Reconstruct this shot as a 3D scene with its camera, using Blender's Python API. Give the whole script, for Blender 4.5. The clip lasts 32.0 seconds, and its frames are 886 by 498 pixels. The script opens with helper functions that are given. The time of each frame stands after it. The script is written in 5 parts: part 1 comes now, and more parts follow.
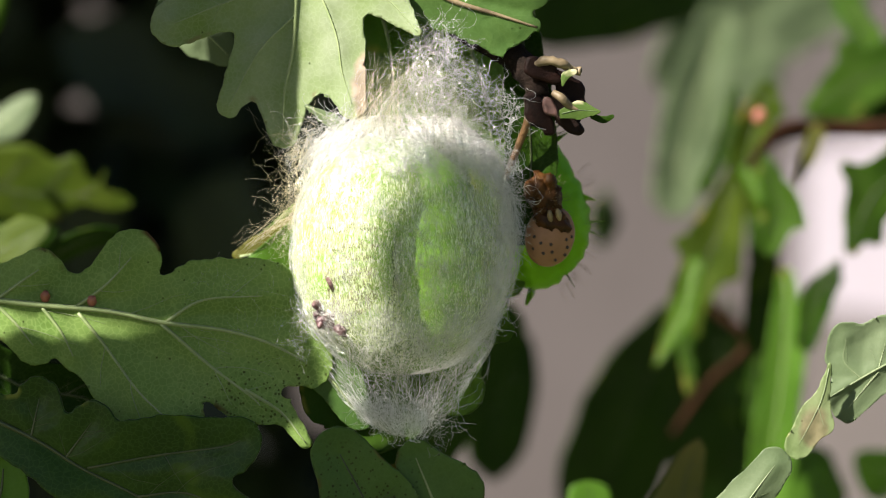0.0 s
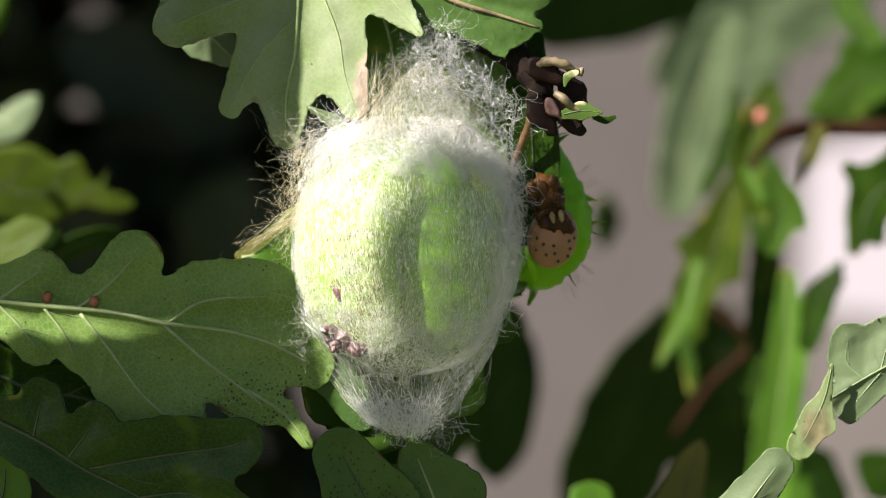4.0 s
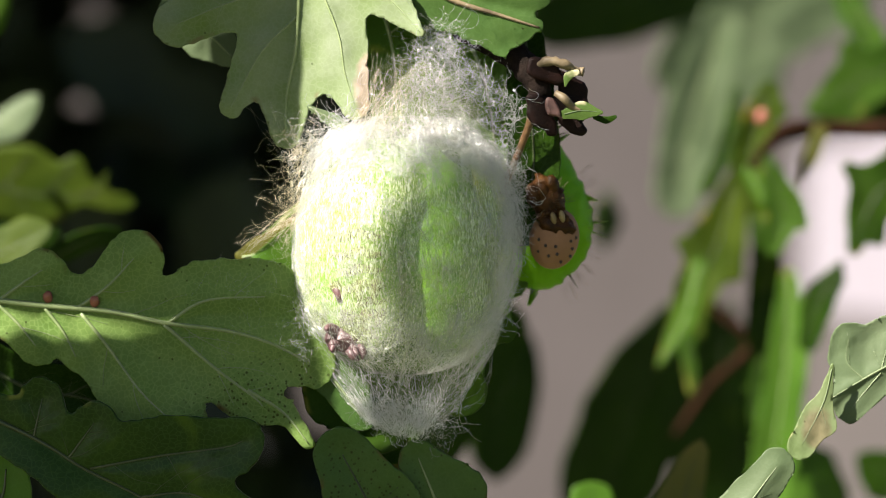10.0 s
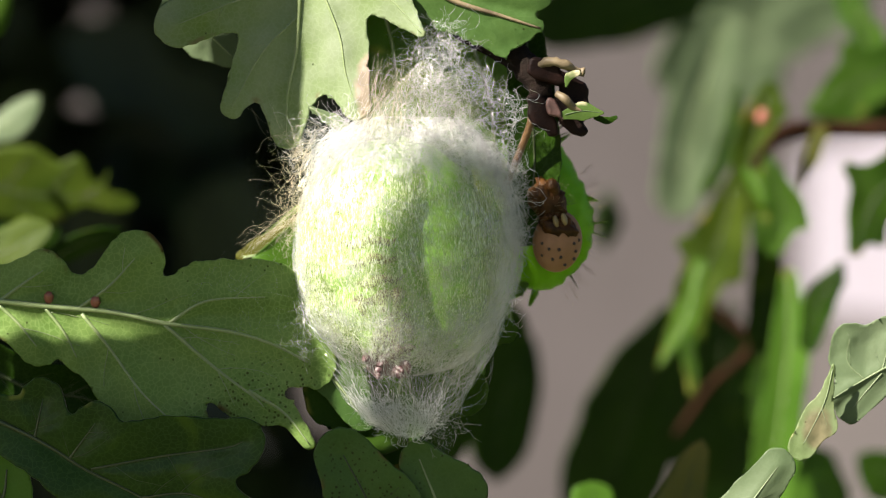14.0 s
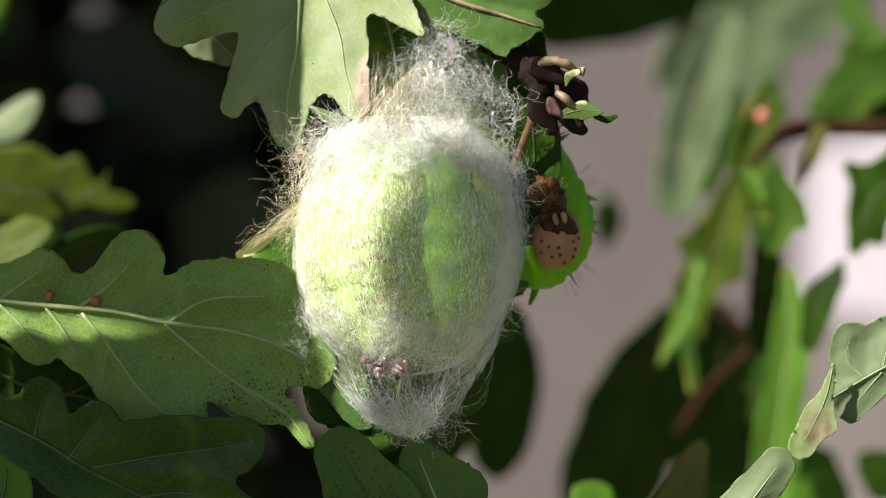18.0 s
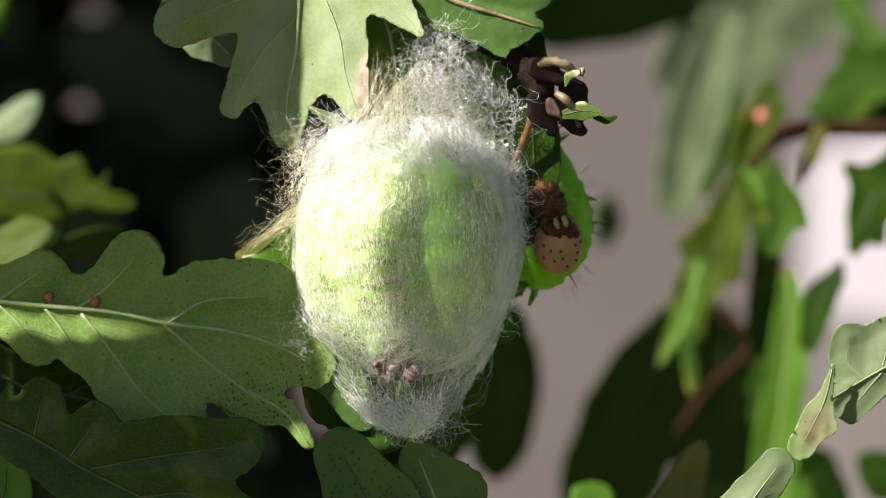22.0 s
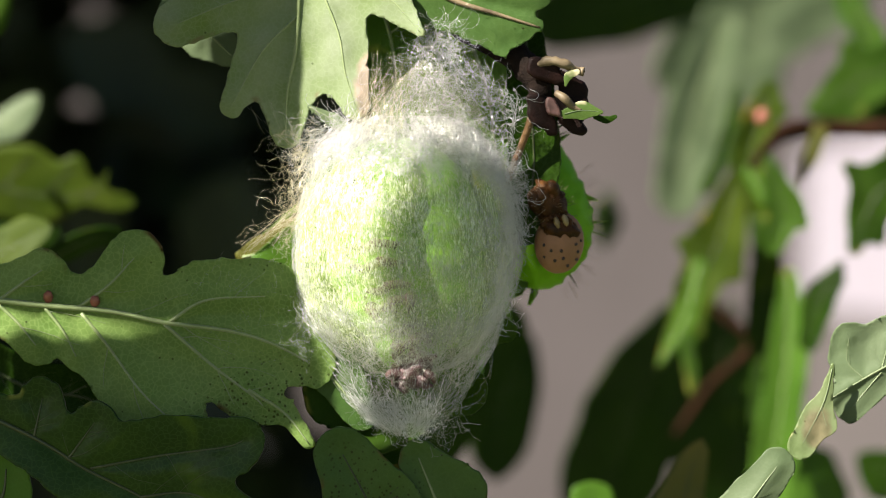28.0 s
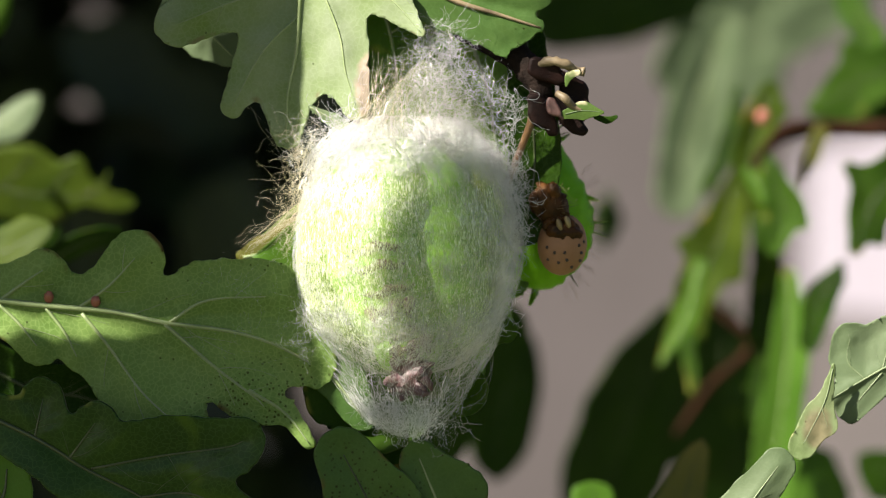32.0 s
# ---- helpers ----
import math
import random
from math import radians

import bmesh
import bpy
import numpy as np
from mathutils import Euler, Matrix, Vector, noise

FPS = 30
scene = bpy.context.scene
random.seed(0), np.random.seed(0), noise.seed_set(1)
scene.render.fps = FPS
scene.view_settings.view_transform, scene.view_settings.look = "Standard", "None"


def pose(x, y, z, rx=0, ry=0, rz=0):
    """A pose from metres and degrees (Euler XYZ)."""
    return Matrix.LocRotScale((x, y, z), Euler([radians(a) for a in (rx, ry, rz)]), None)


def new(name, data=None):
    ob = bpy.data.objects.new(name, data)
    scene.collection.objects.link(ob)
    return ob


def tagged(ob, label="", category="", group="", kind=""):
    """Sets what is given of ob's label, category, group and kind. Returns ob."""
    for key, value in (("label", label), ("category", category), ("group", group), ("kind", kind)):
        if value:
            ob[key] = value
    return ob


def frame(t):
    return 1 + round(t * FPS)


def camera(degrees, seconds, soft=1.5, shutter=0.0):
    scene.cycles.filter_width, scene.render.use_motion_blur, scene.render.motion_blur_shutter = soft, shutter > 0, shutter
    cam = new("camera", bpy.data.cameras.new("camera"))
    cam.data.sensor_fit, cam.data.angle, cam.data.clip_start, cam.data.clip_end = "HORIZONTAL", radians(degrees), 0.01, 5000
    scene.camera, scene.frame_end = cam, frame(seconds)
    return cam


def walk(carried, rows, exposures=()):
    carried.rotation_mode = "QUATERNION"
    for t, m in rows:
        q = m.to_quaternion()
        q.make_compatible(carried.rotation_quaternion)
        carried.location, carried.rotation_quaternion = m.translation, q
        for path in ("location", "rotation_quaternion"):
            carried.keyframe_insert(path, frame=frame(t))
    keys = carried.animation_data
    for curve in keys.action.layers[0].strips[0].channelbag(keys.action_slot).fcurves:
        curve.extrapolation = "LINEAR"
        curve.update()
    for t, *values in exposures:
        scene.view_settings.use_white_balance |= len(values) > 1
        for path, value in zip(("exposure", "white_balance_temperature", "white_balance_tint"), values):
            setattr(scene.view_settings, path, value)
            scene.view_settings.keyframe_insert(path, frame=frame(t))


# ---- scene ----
# An oak twig with a half-spun silk cocoon, close up. Builders take millimetres; the world is in metres.
MM = 0.001

# ---- camera ----
cam = camera(20, 32.0, soft=1.0)
cam.data.dof.use_dof = True
cam.data.dof.focus_distance = 0.2915
cam.data.dof.aperture_fstop = 15.0
EYE = (0.0, -0.2964, 0.0)


def held(dx, dz, turn, tilt):
    """The camera a little off its stand: millimetres aside and up, degrees of turn and tilt."""
    return Matrix.Translation((dx * MM, EYE[1], dz * MM)) @ pose(0, 0, 0, 90 + tilt, 0, turn)


walk(cam, [
    (0.0, held(0.13, 0.0, -0.052, -0.012)), (0.5, held(0.12, 0.0, -0.046, -0.010)), (1.0, held(0.08, 0.0, -0.036, 0.002)),
    (1.5, held(0.07, 0.0, -0.026, 0.004)), (2.0, held(0.03, 0.0, -0.020, 0.010)), (3.0, held(0.05, 0.0, -0.022, 0.002)),
    (3.5, held(0.05, 0.0, -0.022, 0.004)), (5.5, held(0.03, 0.0, -0.006, -0.006)), (6.0, held(0.01, 0.0, 0.0, -0.018)),
    (6.5, held(0.01, 0.0, 0.0, -0.018)), (7.5, held(0.03, 0.0, 0.0, -0.004)), (9.0, held(0.07, 0.0, -0.012, 0.010)),
    (9.8, held(0.06, 0.0, -0.010, 0.0)), (11.0, held(0.0, 0.0, 0.0, 0.0)), (13.0, held(0.0, 0.0, 0.0, 0.002)),
    (13.7, held(0.0, 0.0, 0.0, 0.012)), (14.5, held(0.0, 0.0, 0.002, 0.006)), (16.5, held(0.05, 0.0, 0.0, 0.0)),
    (18.0, held(0.0, 0.0, 0.0, -0.010)), (19.5, held(-0.03, 0.0, 0.002, 0.004)), (21.5, held(0.03, 0.0, -0.004, 0.008)),
    (23.7, held(0.03, 0.0, -0.004, -0.010)), (25.5, held(0.04, 0.0, -0.004, 0.010)), (27.5, held(0.04, 0.0, -0.006, 0.0)),
    (29.0, held(0.0, 0.0, 0.0, -0.012)), (30.5, held(-0.05, 0.0, 0.002, 0.0)), (31.0, held(-0.05, 0.0, 0.002, 0.004)),
    (32.0, held(-0.02, 0.0, 0.0, 0.0)),
], exposures=[(0.0, 1.95, 6750, 11), (32.0, 1.95, 6750, 11)])

# ---- light ----
SUN = Vector((-0.62, -0.45, 0.64)).normalized()
world = bpy.data.worlds.new("sky")
scene.world = world
world.use_nodes = True
sky = world.node_tree.nodes.new("ShaderNodeTexSky")
sky.sky_type = "NISHITA"
sky.sun_disc = False
sky.sun_elevation = math.asin(SUN.z)
sky.sun_rotation = math.atan2(SUN.x, SUN.y) % (2 * math.pi)
back = world.node_tree.nodes["Background"]
back.inputs[1].default_value = 0.028
world.node_tree.links.new(sky.outputs[0], back.inputs[0])
sun = new("sun", bpy.data.lights.new("sun", "SUN"))
sun.data.energy = 5.0
sun.data.angle = radians(0.6)
sun.data.color = (1.0, 0.95, 0.86)
sun.matrix_world = SUN.to_track_quat("Z", "Y").to_matrix().to_4x4()


# ---- materials ----
class Nodes:
    """A short hand for building node materials."""

    def __init__(self, name):
        self.mat = bpy.data.materials.new(name)
        self.mat.use_nodes = True
        self.tree = self.mat.node_tree
        self.tree.nodes.clear()
        self.out = self.add("ShaderNodeOutputMaterial")

    def add(self, kind, **sockets):
        n = self.tree.nodes.new(kind)
        for k, v in sockets.items():
            self.put(n.inputs[k.replace("_", " ")], v)
        return n

    def put(self, socket, v):
        if isinstance(v, bpy.types.NodeSocket):
            self.tree.links.new(v, socket)
        else:
            socket.default_value = v

    def place(self, scale=(1, 1, 1)):
        co = self.add("ShaderNodeTexCoord")
        m = self.add("ShaderNodeMapping", Scale=scale)
        self.tree.links.new(co.outputs["Object"], m.inputs["Vector"])
        return m.outputs[0]

    def far_from(self, where, wide):
        """Distance from a spot on the leaf, as a share of its half-widths across and up."""
        co = self.add("ShaderNodeTexCoord")
        x = self.add("ShaderNodeSeparateXYZ")
        self.tree.links.new(co.outputs["Object"], x.inputs[0])
        a = self.math("DIVIDE", self.math("SUBTRACT", x.outputs[0], where[0]), wide[0])
        b = self.math("DIVIDE", self.math("SUBTRACT", x.outputs[2], where[1]), wide[1])
        return self.math("SQRT", self.math("ADD", self.math("MULTIPLY", a, a), self.math("MULTIPLY", b, b)))

    def uv(self):
        co = self.add("ShaderNodeTexCoord")
        s = self.add("ShaderNodeSeparateXYZ")
        self.tree.links.new(co.outputs["UV"], s.inputs[0])
        return s.outputs[0], s.outputs[1]

    def noise(self, where, scale, detail=4.0, rough=0.55, bend=0.0):
        return self.add("ShaderNodeTexNoise", Vector=where, Scale=scale, Detail=detail, Roughness=rough, Distortion=bend).outputs[0]

    def cells(self, where, scale, feature="DISTANCE_TO_EDGE"):
        n = self.add("ShaderNodeTexVoronoi", Vector=where, Scale=scale)
        n.feature = feature
        return n.outputs["Distance"]

    def ramp(self, fac, *stops):
        r = self.add("ShaderNodeValToRGB", Fac=fac)
        el = r.color_ramp.elements
        while len(el) < len(stops):
            el.new(0.5)
        for e, (p, c) in zip(el, stops):
            e.position = p
            e.color = (*c, 1) if isinstance(c, tuple) else (c, c, c, 1)
        return r.outputs[0]

    def mix(self, fac, a, b, how="MIX"):
        n = self.add("ShaderNodeMix")
        n.data_type, n.blend_type = "RGBA", how
        self.put(n.inputs[0], fac)
        self.put(n.inputs[6], (*a, 1) if isinstance(a, tuple) else a)
        self.put(n.inputs[7], (*b, 1) if isinstance(b, tuple) else b)
        return n.outputs[2]

    def math(self, op, a, b=0.0):
        n = self.add("ShaderNodeMath")
        n.operation = op
        self.put(n.inputs[0], a)
        self.put(n.inputs[1], b)
        return n.outputs[0]

    def bump(self, height, strength, distance):
        return self.add("ShaderNodeBump", Height=height, Strength=strength, Distance=distance).outputs[0]

    def blend(self, fac, a, b):
        n = self.add("ShaderNodeMixShader")
        self.put(n.inputs[0], fac)
        self.tree.links.new(a, n.inputs[1])
        self.tree.links.new(b, n.inputs[2])
        return n.outputs[0]

    def done(self, shader):
        self.tree.links.new(shader, self.out.inputs[0])
        return self.mat


def leaf_material(name, dark, light, through_colour, through_part, rough, specks=0.0, rim=None, network=0.16, blotch=None, gloss=0.25, stain=None, peppered=None):
    """A leaf: two tones, a net of fine veins, dark specks, a dry rim, and light that comes through."""
    n = Nodes(name)
    w = n.place()
    u, v = n.uv()
    col = n.mix(n.ramp(n.noise(w, 120, 5), (0.3, 0.0), (0.7, 1.0)), dark, light)
    fine = n.noise(w, 1500, 3)
    col = n.mix(n.math("MULTIPLY", fine, 0.25), col, tuple(c * 0.6 for c in dark))
    net = n.ramp(n.cells(w, 1500), (0.0, 1.0), (0.10, 0.0))
    col = n.mix(n.math("MULTIPLY", net, network), col, tuple(min(1, c * 1.5 + 0.02) for c in light))
    if blotch:
        col = n.mix(n.ramp(n.noise(w, 70, 3, 0.6, 0.8), (0.62, 0.0), (0.72, 0.8)), col, blotch)
    if rim:
        edge = n.math("MULTIPLY", n.ramp(v, (0.93, 0.0), (0.97, 1.0)), n.ramp(n.noise(w, 190, 3), (0.58, 0.0), (0.65, 1.0)))
        col = n.mix(edge, col, rim)
    if specks:
        spot = n.ramp(n.cells(w, 420, "F1"), (0.03, 1.0), (0.06, 0.0))
        spot = n.math("MULTIPLY", spot, n.ramp(n.noise(w, 90, 2), (0.62 - specks * 0.2, 0.0), (0.68 - specks * 0.2, 1.0)))
        col = n.mix(spot, col, (0.012, 0.008, 0.004))
        dots = n.ramp(n.cells(w, 560, "F1"), (0.05, 1.0), (0.09, 0.0))
        dots = n.math("MULTIPLY", dots, n.ramp(n.noise(w, 140, 2), (0.50 - specks * 0.1, 0.0), (0.54 - specks * 0.1, 1.0)))
        dots = n.math("MULTIPLY", dots, n.math("MULTIPLY", n.ramp(v, (0.55, 0.0), (0.8, 1.0)), n.ramp(u, (0.35, 0.0), (0.55, 1.0))))
        col = n.mix(dots, col, (0.014, 0.010, 0.004))
    if stain:
        where, wide, tone = stain
        near = n.ramp(n.math("MULTIPLY", n.math("ADD", n.far_from(where, wide), n.math("MULTIPLY", n.noise(w, 260, 4, 0.6), 1.1)), 0.5), (0.58, 1.0), (0.74, 0.0))
        col = n.mix(n.math("MULTIPLY", near, 0.75), col, n.mix(n.ramp(n.noise(w, 500, 4), (0.4, 0.0), (0.6, 1.0)), tone, tuple(c * 0.55 for c in tone)))
    if peppered:
        where, wide = peppered
        zone = n.ramp(n.math("MULTIPLY", n.math("ADD", n.far_from(where, wide), n.math("MULTIPLY", n.noise(w, 200, 3), 0.6)), 0.5), (0.5, 1.0), (0.72, 0.0))
        near = n.ramp(n.math("SUBTRACT", n.cells(w, 1700, "F1"), n.math("MULTIPLY", n.noise(w, 420, 3), 0.42)), (-0.02, 1.0), (0.03, 0.0))
        col = n.mix(n.math("MULTIPLY", near, zone), col, (0.012, 0.008, 0.003))
    quilt = n.noise(w, 240, 2, 0.4)
    relief = n.bump(n.math("ADD", n.math("MULTIPLY", quilt, 5.0), n.math("ADD", n.math("MULTIPLY", net, 0.15), n.math("MULTIPLY", fine, 0.5))), 0.25, 0.00018)
    skin = n.add("ShaderNodeBsdfPrincipled", Base_Color=col, Roughness=rough, Normal=relief)
    skin.inputs["Specular IOR Level"].default_value = gloss
    glow = n.add("ShaderNodeBsdfTranslucent", Color=n.mix(0.35, through_colour, col, "MULTIPLY"))
    return n.done(n.blend(through_part, skin.outputs[0], glow.outputs[0]))


def plain_material(name, a, b, scale, rough, relief=0.3, depth=0.0003, metal=0.0, stretch=(1, 1, 1), sheen=0.0, gloss=0.5):
    """Two tones by coarse and fine noise, with relief."""
    n = Nodes(name)
    w = n.place(stretch)
    big, fine = n.noise(w, scale, 5, 0.6), n.noise(w, scale * 9, 4, 0.6)
    col = n.mix(n.ramp(big, (0.33, 0.0), (0.68, 1.0)), a, b)
    col = n.mix(n.math("MULTIPLY", fine, 0.35), col, tuple(c * 0.45 for c in a))
    s = n.add("ShaderNodeBsdfPrincipled", Base_Color=col, Roughness=rough, Metallic=metal,
              Normal=n.bump(n.math("ADD", big, n.math("MULTIPLY", fine, 0.5)), relief, depth))
    s.inputs["Sheen Weight"].default_value = sheen
    s.inputs["Specular IOR Level"].default_value = gloss
    return n.done(s.outputs[0])


def silk_material(name, colour, clear=0.22, shine=0.62, rough=0.20):
    """A fine clear filament: bright glints over a pale, half see-through body."""
    n = Nodes(name)
    w = n.place()
    col = n.mix(n.ramp(n.noise(w, 300, 3), (0.35, 0.0), (0.65, 1.0)), colour, tuple(c * 0.8 for c in colour))
    body = n.blend(0.4, n.add("ShaderNodeBsdfDiffuse", Color=col).outputs[0], n.add("ShaderNodeBsdfTranslucent", Color=col).outputs[0])
    lit = n.blend(shine, body, n.add("ShaderNodeBsdfGlossy", Color=(*colour, 1), Roughness=rough).outputs[0])
    return n.done(n.blend(clear, lit, n.add("ShaderNodeBsdfTransparent").outputs[0]))


def web_material(name, colour, pale, least, most, stretch, through_part=0.4, ends=None):
    """A thin felt of silk: pale threads over a tinted ground, with open gaps between them."""
    n = Nodes(name)
    w = n.place(stretch)
    v = n.place()
    thread = n.noise(w, 4500, 4, 0.7, 0.9)
    cloud = n.noise(v, 170, 4)
    cover = n.math("MULTIPLY", n.ramp(thread, (0.36, least), (0.62, most)), n.ramp(cloud, (0.25, 0.7), (0.7, 1.1)))
    if ends:
        co = n.add("ShaderNodeTexCoord")
        x = n.add("ShaderNodeSeparateXYZ")
        n.tree.links.new(co.outputs["Object"], x.inputs[0])
        high = n.math("ADD", n.math("MULTIPLY", x.outputs[2], 1 / 0.04), 0.5)
        cover = n.math("MULTIPLY", cover, n.ramp(n.math("ADD", high, n.math("MULTIPLY", n.math("SUBTRACT", n.noise(v, 260, 3), 0.5), 0.12)), *ends))
    col = n.mix(n.ramp(thread, (0.48, 0.0), (0.70, 1.0)), colour, pale)
    skin = n.add("ShaderNodeBsdfPrincipled", Base_Color=col, Roughness=0.75, Normal=n.bump(thread, 0.6, 0.0002))
    skin.inputs["Specular IOR Level"].default_value = 0.15
    glow = n.add("ShaderNodeBsdfTranslucent", Color=col)
    felt = n.blend(through_part, skin.outputs[0], glow.outputs[0])
    return n.done(n.blend(cover, n.add("ShaderNodeBsdfTransparent").outputs[0], felt))


M_UNDER = leaf_material("leaf_underside", (0.140, 0.218, 0.050), (0.258, 0.308, 0.195), (0.20, 0.31, 0.03), 0.34, 0.5, 0.35, (0.16, 0.12, 0.06), 0.16, None, 0.30,
                        stain=((-0.0187, -0.0008), (0.0016, 0.0048), (0.50, 0.34, 0.30)))
M_LEFT = leaf_material("leaf_underside_speckled", (0.098, 0.178, 0.036), (0.185, 0.280, 0.078), (0.27, 0.44, 0.02), 0.34, 0.5, 0.95, (0.07, 0.03, 0.01), 0.42, peppered=((-0.0300, -0.0370), (0.0105, 0.0052)))
# shade is partly put into this near-black tone; the blotch paints sunlit lobes
M_DARK = leaf_material("leaf_upper_dark_shaded", (0.007, 0.022, 0.0015), (0.017, 0.042, 0.003), (0.046, 0.116, 0.006), 0.12, 0.36, 0.2, (0.04, 0.06, 0.01), network=0.3, blotch=(0.05, 0.085, 0.004), gloss=0.05)
M_MID = leaf_material("leaf_upper_green", (0.023, 0.060, 0.006), (0.045, 0.092, 0.011), (0.14, 0.28, 0.012), 0.40, 0.42, 0.6, (0.20, 0.20, 0.04), gloss=0.07)
M_BRIGHT = leaf_material("leaf_fresh", (0.058, 0.151, 0.012), (0.093, 0.197, 0.023), (0.232, 0.418, 0.029), 0.5, 0.45, 0.2, None, 0.2, (0.40, 0.36, 0.03))
M_PALE = leaf_material("leaf_underside_pale", (0.090, 0.132, 0.062), (0.138, 0.180, 0.10), (0.209, 0.325, 0.081), 0.30, 0.55, 0.0, None, 0.07)
M_SICK = leaf_material("leaf_gnawed", (0.12, 0.175, 0.065), (0.18, 0.22, 0.11), (0.261, 0.319, 0.058), 0.3, 0.5, 0.2, (0.30, 0.27, 0.10), 0.1,
                       stain=((0.0345, -0.0405), (0.0022, 0.0030), (0.19, 0.15, 0.09)))
M_BROWNED = leaf_material("leaf_browned", (0.07, 0.085, 0.014), (0.17, 0.15, 0.035), (0.25, 0.22, 0.03), 0.3, 0.5, 0.8, (0.16, 0.08, 0.03), 0.2, (0.012, 0.010, 0.004))
M_SCRAP = leaf_material("leaf_scrap", (0.04, 0.085, 0.012), (0.085, 0.14, 0.030), (0.24, 0.38, 0.04), 0.3, 0.5, 0.5, (0.55, 0.50, 0.32), 0.15)
M_OLIVE_GREEN = leaf_material("leaf_olive_green", (0.026, 0.050, 0.004), (0.058, 0.085, 0.008), (0.17, 0.25, 0.010), 0.35, 0.5, 0.3, (0.22, 0.18, 0.02), gloss=0.08)
# glossy dark leaf, its tone lowered for shade; the blotch paints lit lobes
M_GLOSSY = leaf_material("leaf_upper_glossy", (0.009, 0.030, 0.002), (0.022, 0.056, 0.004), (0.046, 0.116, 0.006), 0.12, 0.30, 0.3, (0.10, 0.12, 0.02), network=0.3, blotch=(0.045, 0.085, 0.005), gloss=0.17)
M_OLIVE = leaf_material("leaf_olive", (0.055, 0.065, 0.008), (0.12, 0.12, 0.02), (0.30, 0.27, 0.02), 0.45, 0.5, 0.3, (0.20, 0.12, 0.03), 0.2)
M_SPECK = leaf_material("leaf_upper_specked", (0.046, 0.100, 0.022), (0.080, 0.150, 0.038), (0.12, 0.24, 0.02), 0.35, 0.42, 0.9, (0.10, 0.06, 0.02), 0.12, gloss=0.2, peppered=((-0.0200, -0.0470), (0.0080, 0.0050)))
M_VEIN = plain_material("leaf_vein", (0.17, 0.23, 0.09), (0.23, 0.28, 0.13), 400, 0.5, 0.2, 0.0001)
M_VEIN_PALE = plain_material("leaf_vein_pale", (0.12, 0.165, 0.075), (0.17, 0.21, 0.11), 400, 0.5, 0.2, 0.0001)
M_VEIN_DARK = plain_material("leaf_vein_dull", (0.022, 0.040, 0.008), (0.045, 0.058, 0.016), 400, 0.5, 0.2, 0.0001)
M_BARK = plain_material("twig_bark", (0.007, 0.005, 0.004), (0.022, 0.014, 0.011), 500, 0.85, 0.9, 0.0006, gloss=0.08)
M_PETIOLE = plain_material("leaf_stalk", (0.055, 0.025, 0.010), (0.15, 0.08, 0.03), 350, 0.5, 0.3, 0.0002)
M_CUT = plain_material("dry_stalk", (0.06, 0.04, 0.02), (0.21, 0.16, 0.09), 260, 0.6, 0.4, 0.0003)
M_SCALE = plain_material("bud_scale", (0.006, 0.003, 0.0025), (0.018, 0.006, 0.004), 420, 0.6, 0.5, 0.0003, gloss=0.12)
M_PINK = plain_material("bud_pink", (0.022, 0.008, 0.006), (0.12, 0.055, 0.046), 600, 0.6, 0.4, 0.0002)
M_TWIG = plain_material("dark_twig", (0.012, 0.006, 0.004), (0.03, 0.014, 0.008), 300, 1.0, gloss=0.02)
M_GALL = plain_material("gall_red", (0.18, 0.045, 0.025), (0.30, 0.11, 0.075), 600, 0.5, 0.4, 0.0002)
M_BODY = plain_material("larva_skin", (0.14, 0.33, 0.015), (0.24, 0.46, 0.035), 220, 0.45, 0.4, 0.0003)
M_BODY2 = leaf_material("larva_skin_bright", (0.15, 0.42, 0.008), (0.24, 0.56, 0.014), (0.30, 0.62, 0.01), 0.40, 0.42, 0.0, None, 0.05)
M_FACE = plain_material("larva_face", (0.20, 0.100, 0.052), (0.30, 0.155, 0.085), 150, 0.5, 0.15, 0.0001, gloss=0.25)
M_BROWN = plain_material("larva_brown", (0.014, 0.006, 0.0015), (0.095, 0.038, 0.008), 500, 0.45, 0.6, 0.0003, gloss=0.15)
M_LEG = plain_material("larva_leg", (0.15, 0.10, 0.035), (0.25, 0.19, 0.08), 500, 0.35, 0.3, 0.0002)
M_SPOT = plain_material("larva_spot", (0.012, 0.006, 0.004), (0.03, 0.014, 0.008), 500, 0.4)
M_MAUVE = plain_material("larva_mauve", (0.040, 0.017, 0.020), (0.13, 0.062, 0.066), 420, 0.45, 0.4, 0.0003)
M_HAIR = plain_material("larva_hair", (0.10, 0.08, 0.03), (0.2, 0.16, 0.06), 500, 0.5)
M_SILK = silk_material("silk_white", (0.95, 0.95, 0.95))
M_TUFT = silk_material("silk_tuft", (0.95, 0.95, 0.96), 0.05, 0.2, 0.3)
M_SILK_WARM = silk_material("silk_straw", (0.76, 0.71, 0.53), 0.2, 0.3)
M_FELT = web_material("silk_felt", (0.45, 0.57, 0.20), (0.92, 0.93, 0.90), 0.26, 0.80, (1, 1, 0.27), 0.22, ((0.17, 0.45), (0.28, 1.0), (0.69, 1.0), (0.83, 0.14)))
M_VEIL = web_material("silk_veil", (0.55, 0.55, 0.36), (0.88, 0.88, 0.84), 0.04, 0.34, (1, 1, 0.3), 0.5)
M_HOOD = web_material("silk_hood", (0.80, 0.82, 0.70), (0.90, 0.90, 0.90), 0.0, 0.03, (1, 1, 0.6), 0.5)
